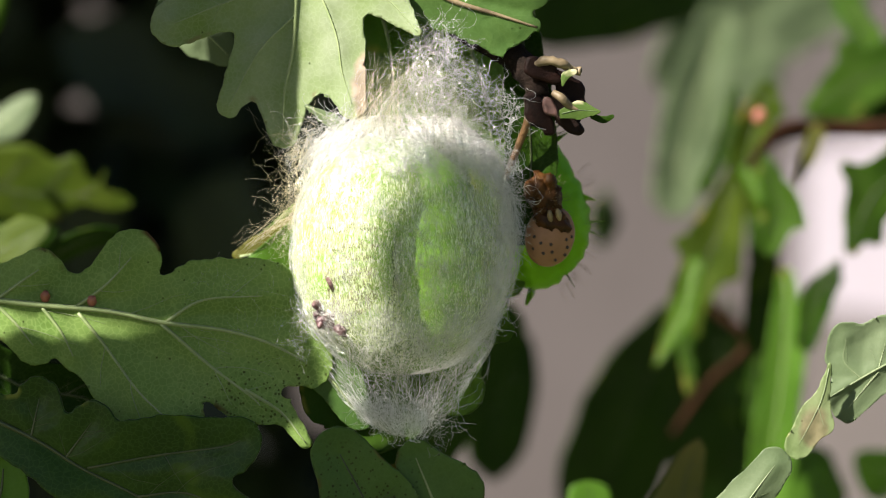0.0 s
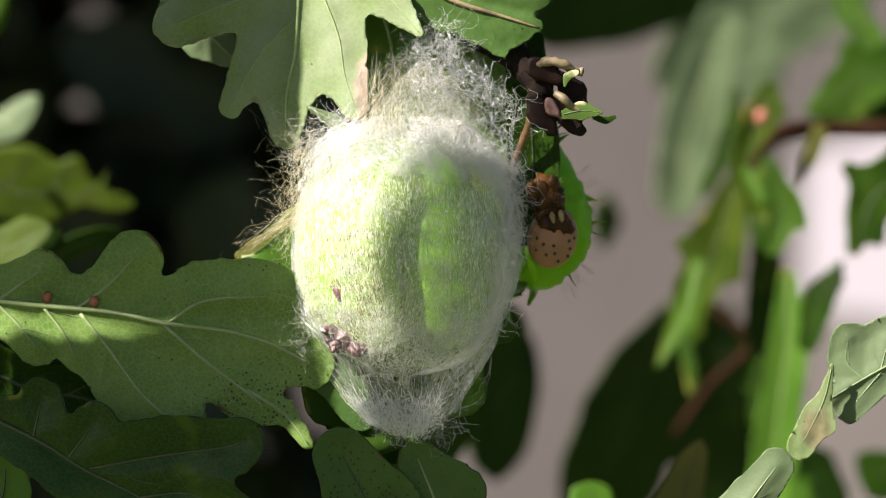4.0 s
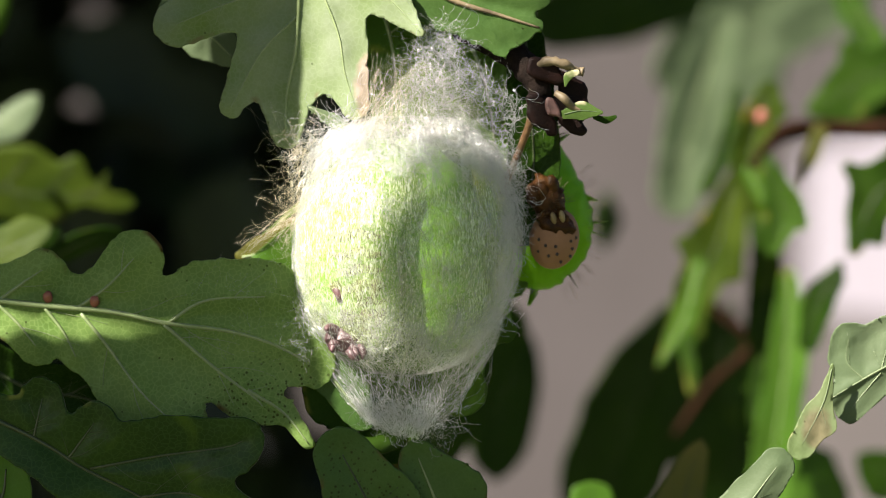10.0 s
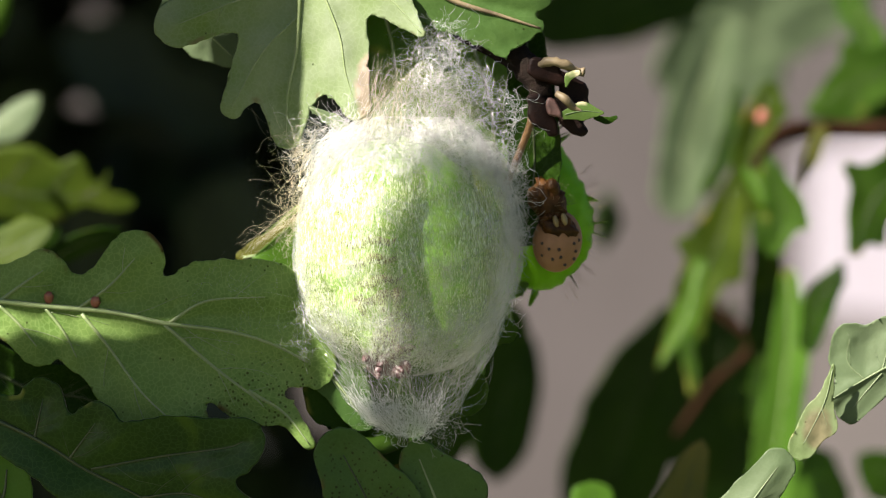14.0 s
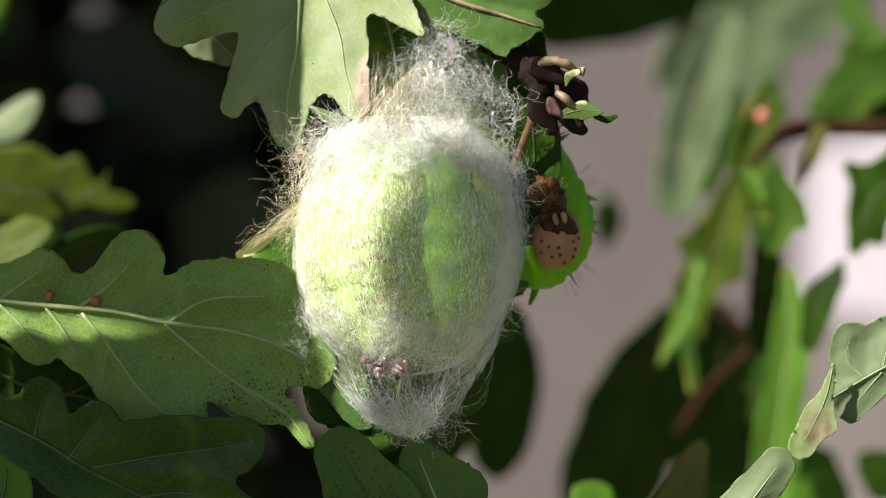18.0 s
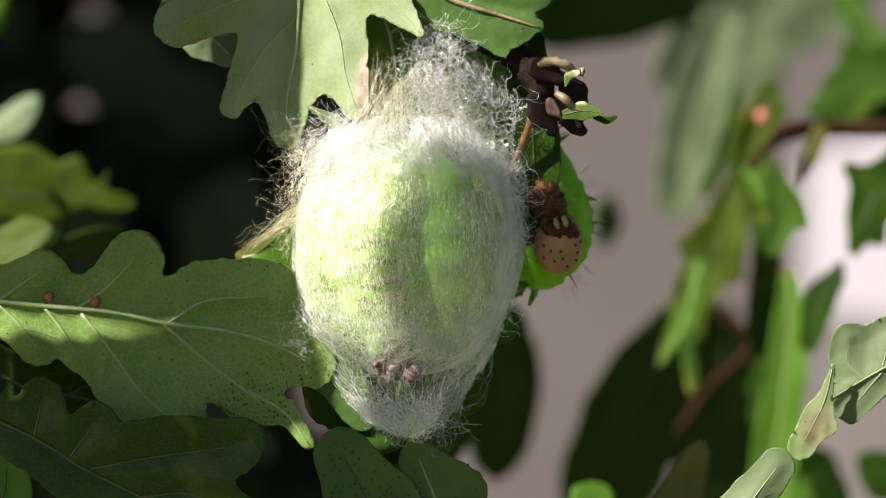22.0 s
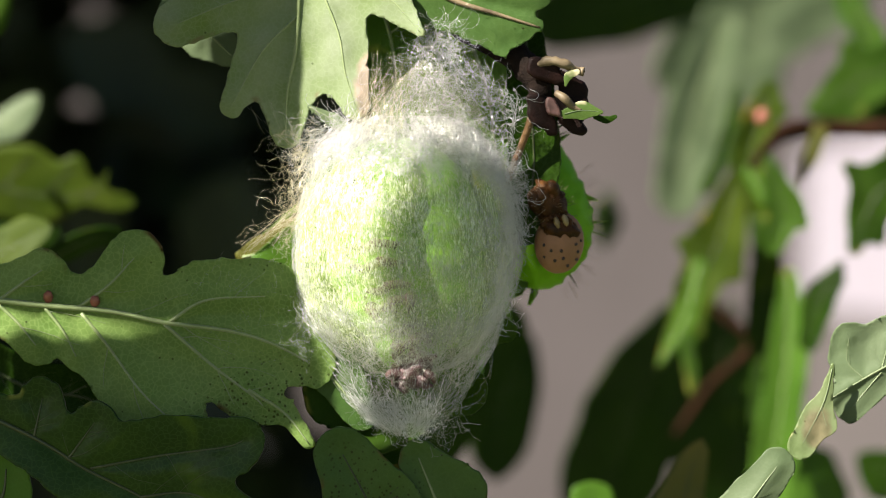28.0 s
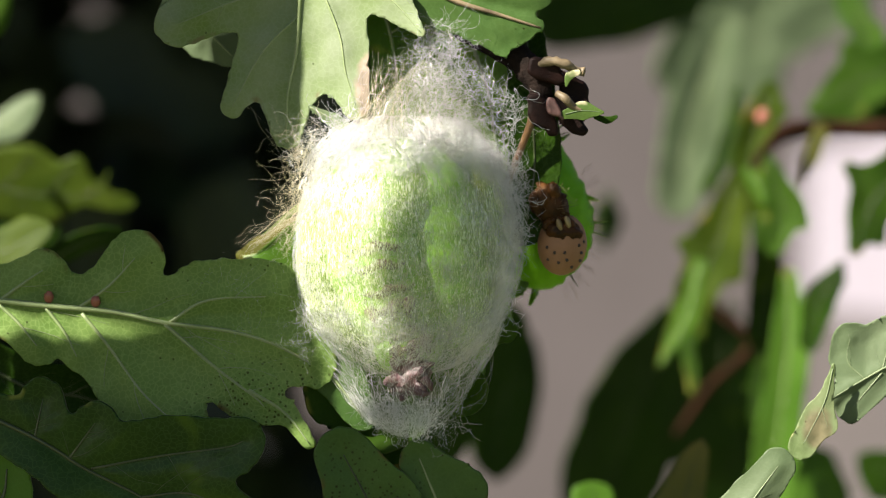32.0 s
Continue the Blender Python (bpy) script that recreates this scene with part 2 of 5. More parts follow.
# the house wall's shade is put into this dark tone; the sun reaches it
M_WALL = plain_material("lime_render_shaded", (0.055, 0.046, 0.046), (0.067, 0.057, 0.058), 2.0, 0.9, 0.5, 0.003)
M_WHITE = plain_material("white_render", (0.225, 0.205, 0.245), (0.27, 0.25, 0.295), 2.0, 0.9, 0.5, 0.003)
M_GROUND = plain_material("garden_ground", (0.05, 0.07, 0.025), (0.12, 0.12, 0.06), 3.0, 0.95, 0.8, 0.02)
# deep shade inside the shrub is put into this near-black leaf colour
M_HEDGE = leaf_material("hedge_leaf_shaded", (0.005, 0.011, 0.003), (0.011, 0.021, 0.005), (0.03, 0.06, 0.005), 0.12, 0.5, 0.0, None, 0.1)


# ---- builders ----
def origin_of(ob):
    """Where a still thing or part stands, in millimetres."""
    p = Vector((0, 0, 0))
    while ob is not None:
        p += ob.location
        ob = ob.parent
    return np.array(p) / MM


def thing(name, base, label, category, group="", kind=""):
    ob = new(name)
    ob.empty_display_size = 0.003
    ob.location = Vector(base) * MM
    return tagged(ob, label, category, group, kind)


def mesh_part(name, verts, faces, material, parent, label="", uvs=None, smooth=True, local=False):
    """ONE mesh under a thing or part. verts: millimetres in the world, or in the parent's space if local."""
    verts = np.asarray(verts, float)
    if parent is not None and not local:
        verts = verts - origin_of(parent)
    me = bpy.data.meshes.new(name)
    me.from_pydata((verts * MM).tolist(), [], faces if isinstance(faces, list) else faces.tolist())
    if uvs is not None:
        layer = me.uv_layers.new(name="uv")
        idx = np.empty(len(me.loops), dtype=np.int32)
        me.loops.foreach_get("vertex_index", idx)
        layer.data.foreach_set("uv", np.asarray(uvs, np.float32)[idx].ravel())
    if smooth:
        me.polygons.foreach_set("use_smooth", [True] * len(me.polygons))
    me.materials.append(material)
    ob = new(name, me)
    ob.parent = parent
    if label:
        ob["label"] = label
    return ob


def tube(points, radii, sides=8, cap=True):
    """Vertices and faces of a tapered round rod along points."""
    p = np.asarray(points, float)
    m = len(p)
    r = np.broadcast_to(np.asarray(radii, float), (m,)) if np.ndim(radii) == 0 or len(radii) == m else np.interp(np.linspace(0, 1, m), np.linspace(0, 1, len(radii)), radii)
    t = np.gradient(p, axis=0)
    t /= np.linalg.norm(t, axis=1)[:, None] + 1e-9
    ref = np.array([0.31, 0.83, 0.46])
    a = np.cross(t, ref)
    a /= np.linalg.norm(a, axis=1)[:, None] + 1e-9
    b = np.cross(t, a)
    ang = np.linspace(0, 2 * np.pi, sides, endpoint=False)
    ring = a[:, None] * np.cos(ang)[None, :, None] + b[:, None] * np.sin(ang)[None, :, None]
    v = (p[:, None] + ring * r[:, None, None]).reshape(-1, 3)
    f = []
    for i in range(m - 1):
        for k in range(sides):
            k2 = (k + 1) % sides
            f.append([i * sides + k, i * sides + k2, (i + 1) * sides + k2, (i + 1) * sides + k])
    if cap:
        f.append(list(range(sides))[::-1])
        f.append([(m - 1) * sides + k for k in range(sides)])
    return v, f


def curve(points, n=24):
    """A smooth line through points."""
    p = np.asarray(points, float)
    if len(p) == 2:
        return p[0] + (p[1] - p[0]) * np.linspace(0, 1, n)[:, None]
    q = np.vstack([2 * p[0] - p[1], p, 2 * p[-1] - p[-2]])
    out = []
    for s in np.linspace(0, len(p) - 1 - 1e-6, n):
        i, t = int(s), s - int(s)
        a, b, c, d = q[i:i + 4]
        out.append(0.5 * (2 * b + (c - a) * t + (2 * a - 5 * b + 4 * c - d) * t * t + (3 * b - a - 3 * c + d) * t ** 3))
    return np.array(out)


def profile(knots, u):
    """A half-width along the leaf: smooth through its lobes and sinuses, never overshooting."""
    k = [(min(-0.02, knots[0][0] - 0.08) if knots[0][0] < 0.06 else 0.0, 0.15)] + list(knots)
    k = [c for c in k if c[0] < 0.995] + [(1.0, 0.05)]
    x, y = np.array([c[0] for c in k]), np.array([c[1] for c in k])
    keep = np.concatenate([[True], np.diff(x) > 1e-4])
    x, y = x[keep], y[keep]
    h = np.diff(x)
    d = np.diff(y) / h
    m = np.zeros(len(x))
    for i in range(1, len(x) - 1):
        if d[i - 1] * d[i] > 0:
            m[i] = 2 * d[i - 1] * d[i] / (d[i - 1] + d[i])
    m[-1] = d[-1] * 1.6
    i = np.clip(np.searchsorted(x, u) - 1, 0, len(x) - 2)
    t = np.clip((u - x[i]) / h[i], 0, 1)
    return (2 * t ** 3 - 3 * t ** 2 + 1) * y[i] + (t ** 3 - 2 * t ** 2 + t) * h[i] * m[i] + (3 * t ** 2 - 2 * t ** 3) * y[i + 1] + (t ** 3 - t ** 2) * h[i] * m[i + 1]


def leaf(parent, base, tip, normal, slant, left, right, material, label, vein=None, fold=0.0, bow=0.0, ripple=0.25,
         rib=0.4, veins=True, nu=110, nv=10, thick=0.22, name="oak_leaf", edge=0.09, sway=0.3, more=()):
    """A lobed oak leaf: blade along base to tip, half-widths given at lobes and sinuses on both sides (share of the length, mm);
    slant leans the lobes forward, fold lifts the margins, bow bends it along its length."""
    base, tip, N = np.array(base), np.array(tip), np.array(normal)
    L = np.linalg.norm(tip - base)
    T = (tip - base) / L
    S = np.cross(N, T)
    lo = min(0.0, left[0][0] - 0.02 if left else 0, right[0][0] - 0.02 if right else 0)
    u = np.linspace(lo, 1, nu)
    w = {1: profile(left, u), -1: profile(right, u)}
    seed = Vector(base * 0.37)

    def at(iu, v):
        side = 1 if v >= 0 else -1
        a = abs(v)
        ww = w[side][iu]
        ww = ww * (1 + 0.03 * noise.noise(Vector((u[iu] * 14, side * 3.1, 0)) + seed)) + edge * a * noise.noise(Vector((u[iu] * 45, side * 5.7, 1)) + seed)
        ww = max(ww, 0.02)
        p = base + T * (L * u[iu] + slant * a * ww) + S * (side * a * ww + sway * math.sin(u[iu] * 7.0 + base[0]))
        h = fold * (math.sqrt(a * a * ww * ww + 1.7) - 1.3) + bow * math.sin(math.pi * min(1, max(0, u[iu]))) * L * 0.1
        h += ripple * a * (noise.noise(Vector(p * 0.09) + seed) * 2.2 + noise.noise(Vector(p * 0.3) + seed) * 0.7)
        return p + N * h

    vs = np.linspace(-1, 1, 2 * nv + 1)
    verts, uvs = [], []
    for iu in range(nu):
        for v in vs:
            verts.append(at(iu, v))
            uvs.append((u[iu], abs(v)))
    c = 2 * nv + 1
    faces = [[i * c + k, (i + 1) * c + k, (i + 1) * c + k + 1, i * c + k + 1] for i in range(nu - 1) for k in range(c - 1)]
    ob = mesh_part(name, verts, faces, material, parent, label, uvs)
    if thick:
        so = ob.modifiers.new("thickness", "SOLIDIFY")
        so.thickness, so.offset = thick * MM, -1.0
    if not veins:
        return ob
    vm = vein or M_VEIN
    line = np.array([at(i, 0.0) for i in range(nu)]) - N * rib * 0.25
    v, f = tube(line[::3], [rib, rib * 0.25], 7)
    mesh_part("midrib", v, f, vm, ob)
    for side, knots in ((1, left), (-1, right)):
        last = -9.0
        for j, (uk, wk) in enumerate(knots):
            before = knots[j - 1][1] if j else 0
            after = knots[j + 1][1] if j + 1 < len(knots) else 0
            if uk > 0.84 or uk - last < 0.07 or wk < before * 1.04 or wk < after * 1.04 or wk < 2.5:
                continue
            last = uk
            iu = int(np.clip(np.searchsorted(u, uk), 1, nu - 2))
            run = [at(max(1, int(iu - 5 * (1 - a) ** 2)), side * a) for a in np.linspace(0.0, 0.93, 16)]
            v, f = tube(np.array(run) + N * 0.05, [rib * 0.55, rib * 0.14], 6)
            mesh_part("side_vein", v, f, vm, ob)
            for a0, du in ((0.4, -7), (0.55, 6)):
                run = [at(int(np.clip(iu + du * q - 5 * (1 - a0) ** 2 * (1 - q), 1, nu - 2)), side * min(0.96, a0 + 0.3 * q)) for q in np.linspace(0, 1, 7)]
                v, f = tube(np.array(run) + N * 0.03, [rib * 0.13, rib * 0.04], 5)
                mesh_part("vein_branch", v, f, vm, ob)
    for side, uk in more:
        iu = int(np.clip(np.searchsorted(u, uk), 1, nu - 2))
        run = [at(max(1, int(iu - 5 * (1 - a) ** 2)), side * a) for a in np.linspace(0.0, 0.93, 16)]
        v, f = tube(np.array(run) + N * 0.05, [rib * 0.5, rib * 0.12], 6)
        mesh_part("side_vein", v, f, vm, ob)
    return ob


def ripple_of(P, scale, seed):
    """Smooth wandering values over the plane, about -1 to 1."""
    rng = np.random.default_rng(seed)
    out = np.zeros(P.shape[0])
    for _ in range(7):
        a, s, ph = rng.uniform(0, 2 * math.pi), scale * rng.uniform(0.5, 1.7), rng.uniform(0, 6.28)
        out += np.sin((P[:, 0] * math.cos(a) + P[:, 1] * math.sin(a)) * s * 2 * math.pi + ph)
    return out / 3.2


def near_line(P, line, radii):
    """For points of a plane: distance to a tapered line less its radius, plain distance, and signed side."""
    r = np.interp(np.linspace(0, 1, len(line)), np.linspace(0, 1, len(radii)), radii)
    best, gap, side = np.full(len(P), 1e9), np.full(len(P), 1e9), np.zeros(len(P))
    for i in range(len(line) - 1):
        a, e = line[i], line[i + 1] - line[i]
        t = np.clip(((P - a) @ e) / (e @ e + 1e-12), 0, 1)
        w = P - a - t[:, None] * e
        g = np.sqrt((w * w).sum(1))
        d = g - (r[i] + (r[i + 1] - r[i]) * t)
        best = np.minimum(best, d)
        nearer = g < gap
        side = np.where(nearer, np.sign(e[0] * w[:, 1] - e[1] * w[:, 0]), side)
        gap = np.minimum(gap, g)
    return best, gap, side


def blade(parent, y, rib_line, widths, lobes, material, label, vein=None, bites=(), folds=(0.1, 0.1), tilt=(0.0, 0.0), rib=0.4, raised=0.14,
          puff=-0.35, ripple=0.5, curl=0.0, step=0.36, edge=0.16, soft=1.1, thick=0.26, seed=1, name="oak_leaf", dome=0.0, branches=True, spread=True):
    """An oak leaf as rounded lobes that grow along its veins: rib_line and each lobe's axis are (x, z) in mm, with half-widths along them.
    folds lean the two sides of the midrib, raised lifts the veins, puff the skin between them, bites are gnawed out."""
    mid = curve(rib_line, 22)
    axes = [(curve(a, 9), w) for a, w in lobes]
    gnawed = [(curve(a, 9), w) for a, w in bites]

    def outline(P):
        ds = [near_line(P, mid, widths)[0]] + [near_line(P, a, w)[0] for a, w in axes]
        d = -soft * np.log(sum(np.exp(np.clip(-q / soft, -60, 60)) for q in ds))
        d = d + edge * (0.6 * ripple_of(P, 0.16, seed) + 0.5 * ripple_of(P, 0.45, seed + 1))
        for a, w in gnawed:
            d = np.maximum(d, -near_line(P, a, w)[0] + 0.12 * ripple_of(P, 0.6, seed + 5))
        return d

    veins = [mid] + [a for a, _ in axes]
    twigs = []
    dice = random.Random(seed)
    if branches:
        for j, a in enumerate(veins):
            n = 7 if j == 0 else 4
            for k in range(n):
                f = (k + 0.9) / (n + 0.6)
                i = min(len(a) - 2, int(f * (len(a) - 1)))
                t = a[i + 1] - a[i]
                t = t / (np.linalg.norm(t) + 1e-9)
                for s in (-1, 1):
                    if j == 0 and (k + (s > 0)) % 2:
                        continue
                    if dice.random() < 0.68:
                        continue
                    lean = dice.uniform(0.6, 1.1)
                    c, sn = math.cos(lean), s * math.sin(lean)
                    q = np.array((t[0] * c - t[1] * sn, t[0] * sn + t[1] * c))
                    run = [a[i] + (t * 0.02 if k % 2 else -t * 0.3)]
                    for _ in range(9):
                        q = q + 0.07 * t + np.array((dice.gauss(0, 0.08), dice.gauss(0, 0.08)))
                        q = q / np.linalg.norm(q)
                        run.append(run[-1] + q * 0.8)
                    run = np.array(run)
                    inside = outline(run) < -1.0
                    m = int(np.argmin(inside)) if not inside.all() else len(run)
                    if m >= 4:
                        twigs.append(run[:m])

    def height(P, d):
        _, gap, side = near_line(P, mid, [0, 0])
        h = np.where(side > 0, folds[0], folds[1]) * (np.sqrt(gap * gap + 2.0) - 1.41)
        dv = gap
        for a in veins[1:]:
            dv = np.minimum(dv, near_line(P, a, [0, 0])[1])
        fine = dv
        for a in twigs:
            fine = np.minimum(fine, near_line(P, a, [0, 0])[1] + 0.35)
        h = h + raised * np.exp(-(dv / 0.75) ** 2) + puff * (1 - np.exp(-(dv / 2.6) ** 2)) + 0.35 * puff * (1 - np.exp(-(fine / 1.1) ** 2))
        h = h + ripple * (0.7 * ripple_of(P, 0.035, seed + 2) + 0.22 * ripple_of(P, 0.11, seed + 3)) * np.clip(gap / 4, 0, 1)
        h = h + curl * np.exp(np.minimum(d, 0) / 1.3)
        if dome:
            e = np.clip(-d / (abs(dome) * 1.3), 0, 1)
            h = h + dome * np.sqrt(1 - (1 - e) ** 2)
        return h

    centre = mid[len(mid) // 2]

    def lay(P, d, lift=0.0):
        return np.stack([P[:, 0], y - height(P, d) - lift + tilt[0] * (P[:, 0] - centre[0]) + tilt[1] * (P[:, 1] - centre[1]), P[:, 1]], axis=-1)

    reach = max(max(widths), max([max(w) for _, w in axes] or [0])) + 1.5
    every = np.vstack([mid] + [a for a, _ in axes])
    lo, hi = every.min(0) - reach, every.max(0) + reach
    nx, nz = int((hi[0] - lo[0]) / step) + 2, int((hi[1] - lo[1]) / step) + 2
    gx, gz = np.meshgrid(lo[0] + np.arange(nx) * step, lo[1] + np.arange(nz) * step, indexing="ij")
    P = np.stack([gx.ravel(), gz.ravel()], axis=-1)
    d = outline(P)
    inside = (d < 0).reshape(nx, nz)
    cell = inside[:-1, :-1] | inside[1:, :-1] | inside[:-1, 1:] | inside[1:, 1:]
    ci, cj = np.nonzero(cell)
    quads = np.stack([ci * nz + cj, (ci + 1) * nz + cj, (ci + 1) * nz + cj + 1, ci * nz + cj + 1], axis=-1)
    used, inv = np.unique(quads, return_inverse=True)
    quads = inv.reshape(quads.shape)
    P, d = P[used], d[used]
    for _ in range(6):
        out = d > 1e-3
        Q = P[out]
        g = np.stack([outline(Q + (0.02, 0)) - d[out], outline(Q + (0, 0.02)) - d[out]], axis=-1) / 0.02
        P[out] = Q - g * (d[out] / np.maximum((g * g).sum(1), 0.5))[:, None]
        d[out] = outline(P[out])
    quads = quads[(d[quads] < 0.06).all(1)]
    along = np.clip((P - mid[0]) @ (mid[-1] - mid[0]) / ((mid[-1] - mid[0]) @ (mid[-1] - mid[0])), 0, 1)
    uvs = np.stack([along, np.clip(1 + d / 8, 0, 1)], axis=-1)
    ob = mesh_part(name, lay(P, d), quads, material, parent, label, uvs)
    so = ob.modifiers.new("thickness", "SOLIDIFY")
    so.thickness, so.offset = thick * MM, -1.0
    if dome:
        return ob
    vm = vein or M_VEIN
    if rib:
        run = mid[outline(mid) < -0.2]
        v, f = tube(lay(run, outline(run), 0.1 * rib), [rib, rib * 0.7, rib * 0.28], 8)
        mesh_part("midrib", v, f, vm, ob)
        for a, _ in axes if spread else ():
            a = curve(a, 16)
            a = a[outline(a) < -0.5]
            if len(a) > 3:
                v, f = tube(lay(a, outline(a), 0.05 * rib), [rib * 0.55, rib * 0.36, rib * 0.14], 7)
                mesh_part("side_vein", v, f, vm, ob)
        for a in twigs:
            v, f = tube(lay(a, outline(a), 0.02), [rib * 0.13, rib * 0.05], 5)
            mesh_part("vein_branch", v, f, vm, ob)
    return ob


def ball(centre, radii, rings=14, segs=20, turn=None):
    """An ellipsoid's vertices and faces."""
    v = []
    for i in range(rings + 1):
        th = math.pi * i / rings
        for k in range(segs):
            ph = 2 * math.pi * k / segs
            p = Vector((radii[0] * math.sin(th) * math.cos(ph), radii[1] * math.sin(th) * math.sin(ph), radii[2] * math.cos(th)))
            v.append((turn @ p if turn else p) + Vector(centre))
    f = [[i * segs + k, i * segs + (k + 1) % segs, (i + 1) * segs + (k + 1) % segs, (i + 1) * segs + k] for i in range(rings) for k in range(segs)]
    return np.array([tuple(x) for x in v]), f


def threads(name, paths, radius, material, parent, label, kind="stuff"):
    """Many fine three-sided threads as one mesh: paths is an array of strands, points, xyz."""
    p = np.asarray(paths, float)
    n, m, _ = p.shape
    t = np.gradient(p, axis=1)
    t /= np.linalg.norm(t, axis=2)[..., None] + 1e-9
    a = np.cross(t, np.array([0.21, 0.9, 0.37]))
    a /= np.linalg.norm(a, axis=2)[..., None] + 1e-9
    b = np.cross(t, a)
    ang = np.array([0, 2.094, 4.189])
    r = 0.9 * np.broadcast_to(np.asarray(radius, float).reshape(-1, 1, 1, 1), (n, 1, 1, 1))
    v = p[:, :, None] + r * (a[:, :, None] * np.cos(ang)[None, None, :, None] + b[:, :, None] * np.sin(ang)[None, None, :, None])
    i = np.arange(n)[:, None, None] * m * 3 + np.arange(m - 1)[None, :, None] * 3
    k = np.arange(3)[None, None, :]
    k2 = (k + 1) % 3
    f = np.stack([i + k, i + k2, i + 3 + k2, i + 3 + k], axis=-1).reshape(-1, 4)
    ob = mesh_part(name, v.reshape(-1, 3), f, material, parent, label)
    return tagged(ob, kind=kind)


def wavy(rng, a, b, m, wig):
    """Strands from points a to points b that wander sideways by wig of their length."""
    s = np.linspace(0, 1, m)[None, :, None]
    p = a[:, None] * (1 - s) + b[:, None] * s
    n = len(a)
    ln = np.linalg.norm(b - a, axis=1)[:, None, None]
    for h in (1, 2, 3, 5, 9):
        amp = rng.normal(0, 1, (n, 1, 3)) * wig * ln / h
        p = p + amp * np.sin(np.pi * h * s + rng.uniform(0, 2, (n, 1, 1))) * np.sin(np.pi * np.clip(s, 0.04, 0.96))
    return p


# ---- setting ----
def setting():
    g = mesh_part("ground", [(-4e5, -4e5, -1200), (4e5, -4e5, -1200), (4e5, 4e5, -1200), (-4e5, 4e5, -1200)], [[0, 1, 2, 3]], M_GROUND, None)
    tagged(g, "garden ground of soil and short grass", "ground", kind="structure")

    def wall(name, x0, x1, y0, y1, z0, z1, mat, label):
        v = [(x, y, z) for z in (z0, z1) for x, y in ((x0, y0), (x1, y0), (x1, y1), (x0, y1))]
        f = [[0, 1, 2, 3][::-1], [4, 5, 6, 7], [0, 1, 5, 4], [1, 2, 6, 5], [2, 3, 7, 6], [3, 0, 4, 7]]
        return tagged(mesh_part(name, v, f, mat, None, smooth=False), label, "wall", kind="structure")

    wall("wall_north", -6000, 6000, 4600, 4850, -1200, 2600, M_WALL, "mauve-grey rendered house wall, its shade put into the colour")
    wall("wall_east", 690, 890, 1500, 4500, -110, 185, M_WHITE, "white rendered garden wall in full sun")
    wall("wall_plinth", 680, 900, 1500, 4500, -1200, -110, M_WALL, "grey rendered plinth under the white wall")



setting()


# ---- the twig with its leaves, in focus ----
branch = thing("oak_branch", (9.73, 0.00, 19.40), "living oak twig with lobed green leaves and brown buds", "branch")


# twigs added above, out of view, whose leaves shade the lower leaves and cocoon
STEM_A = [(-121.7, -38.3, 10.6), (-122.5, -38.3, 37.2), (-121.1, -38.3, 63.9), (-122.1, -38.3, 90.6), (-120.4, -38.3, 111.9)]
STEM_B = [(-143.1, -117.2, 202.8), (-138.4, -117.2, 212.1), (-134.4, -117.2, 228.1)]
upper = thing("oak_branch", STEM_A[2], "unseen oak twig added above to shade the cocoon and leaves", "branch")
v, f = tube(curve(STEM_A, 24), [3.0, 2.4, 1.6], 10)
mesh_part("stem", v, f, M_BARK, upper)
v, f = tube(curve([STEM_A[4], *STEM_B[::-1]], 30), [2.2, 1.8, 0.9], 10)
mesh_part("stem", v, f, M_BARK, upper)


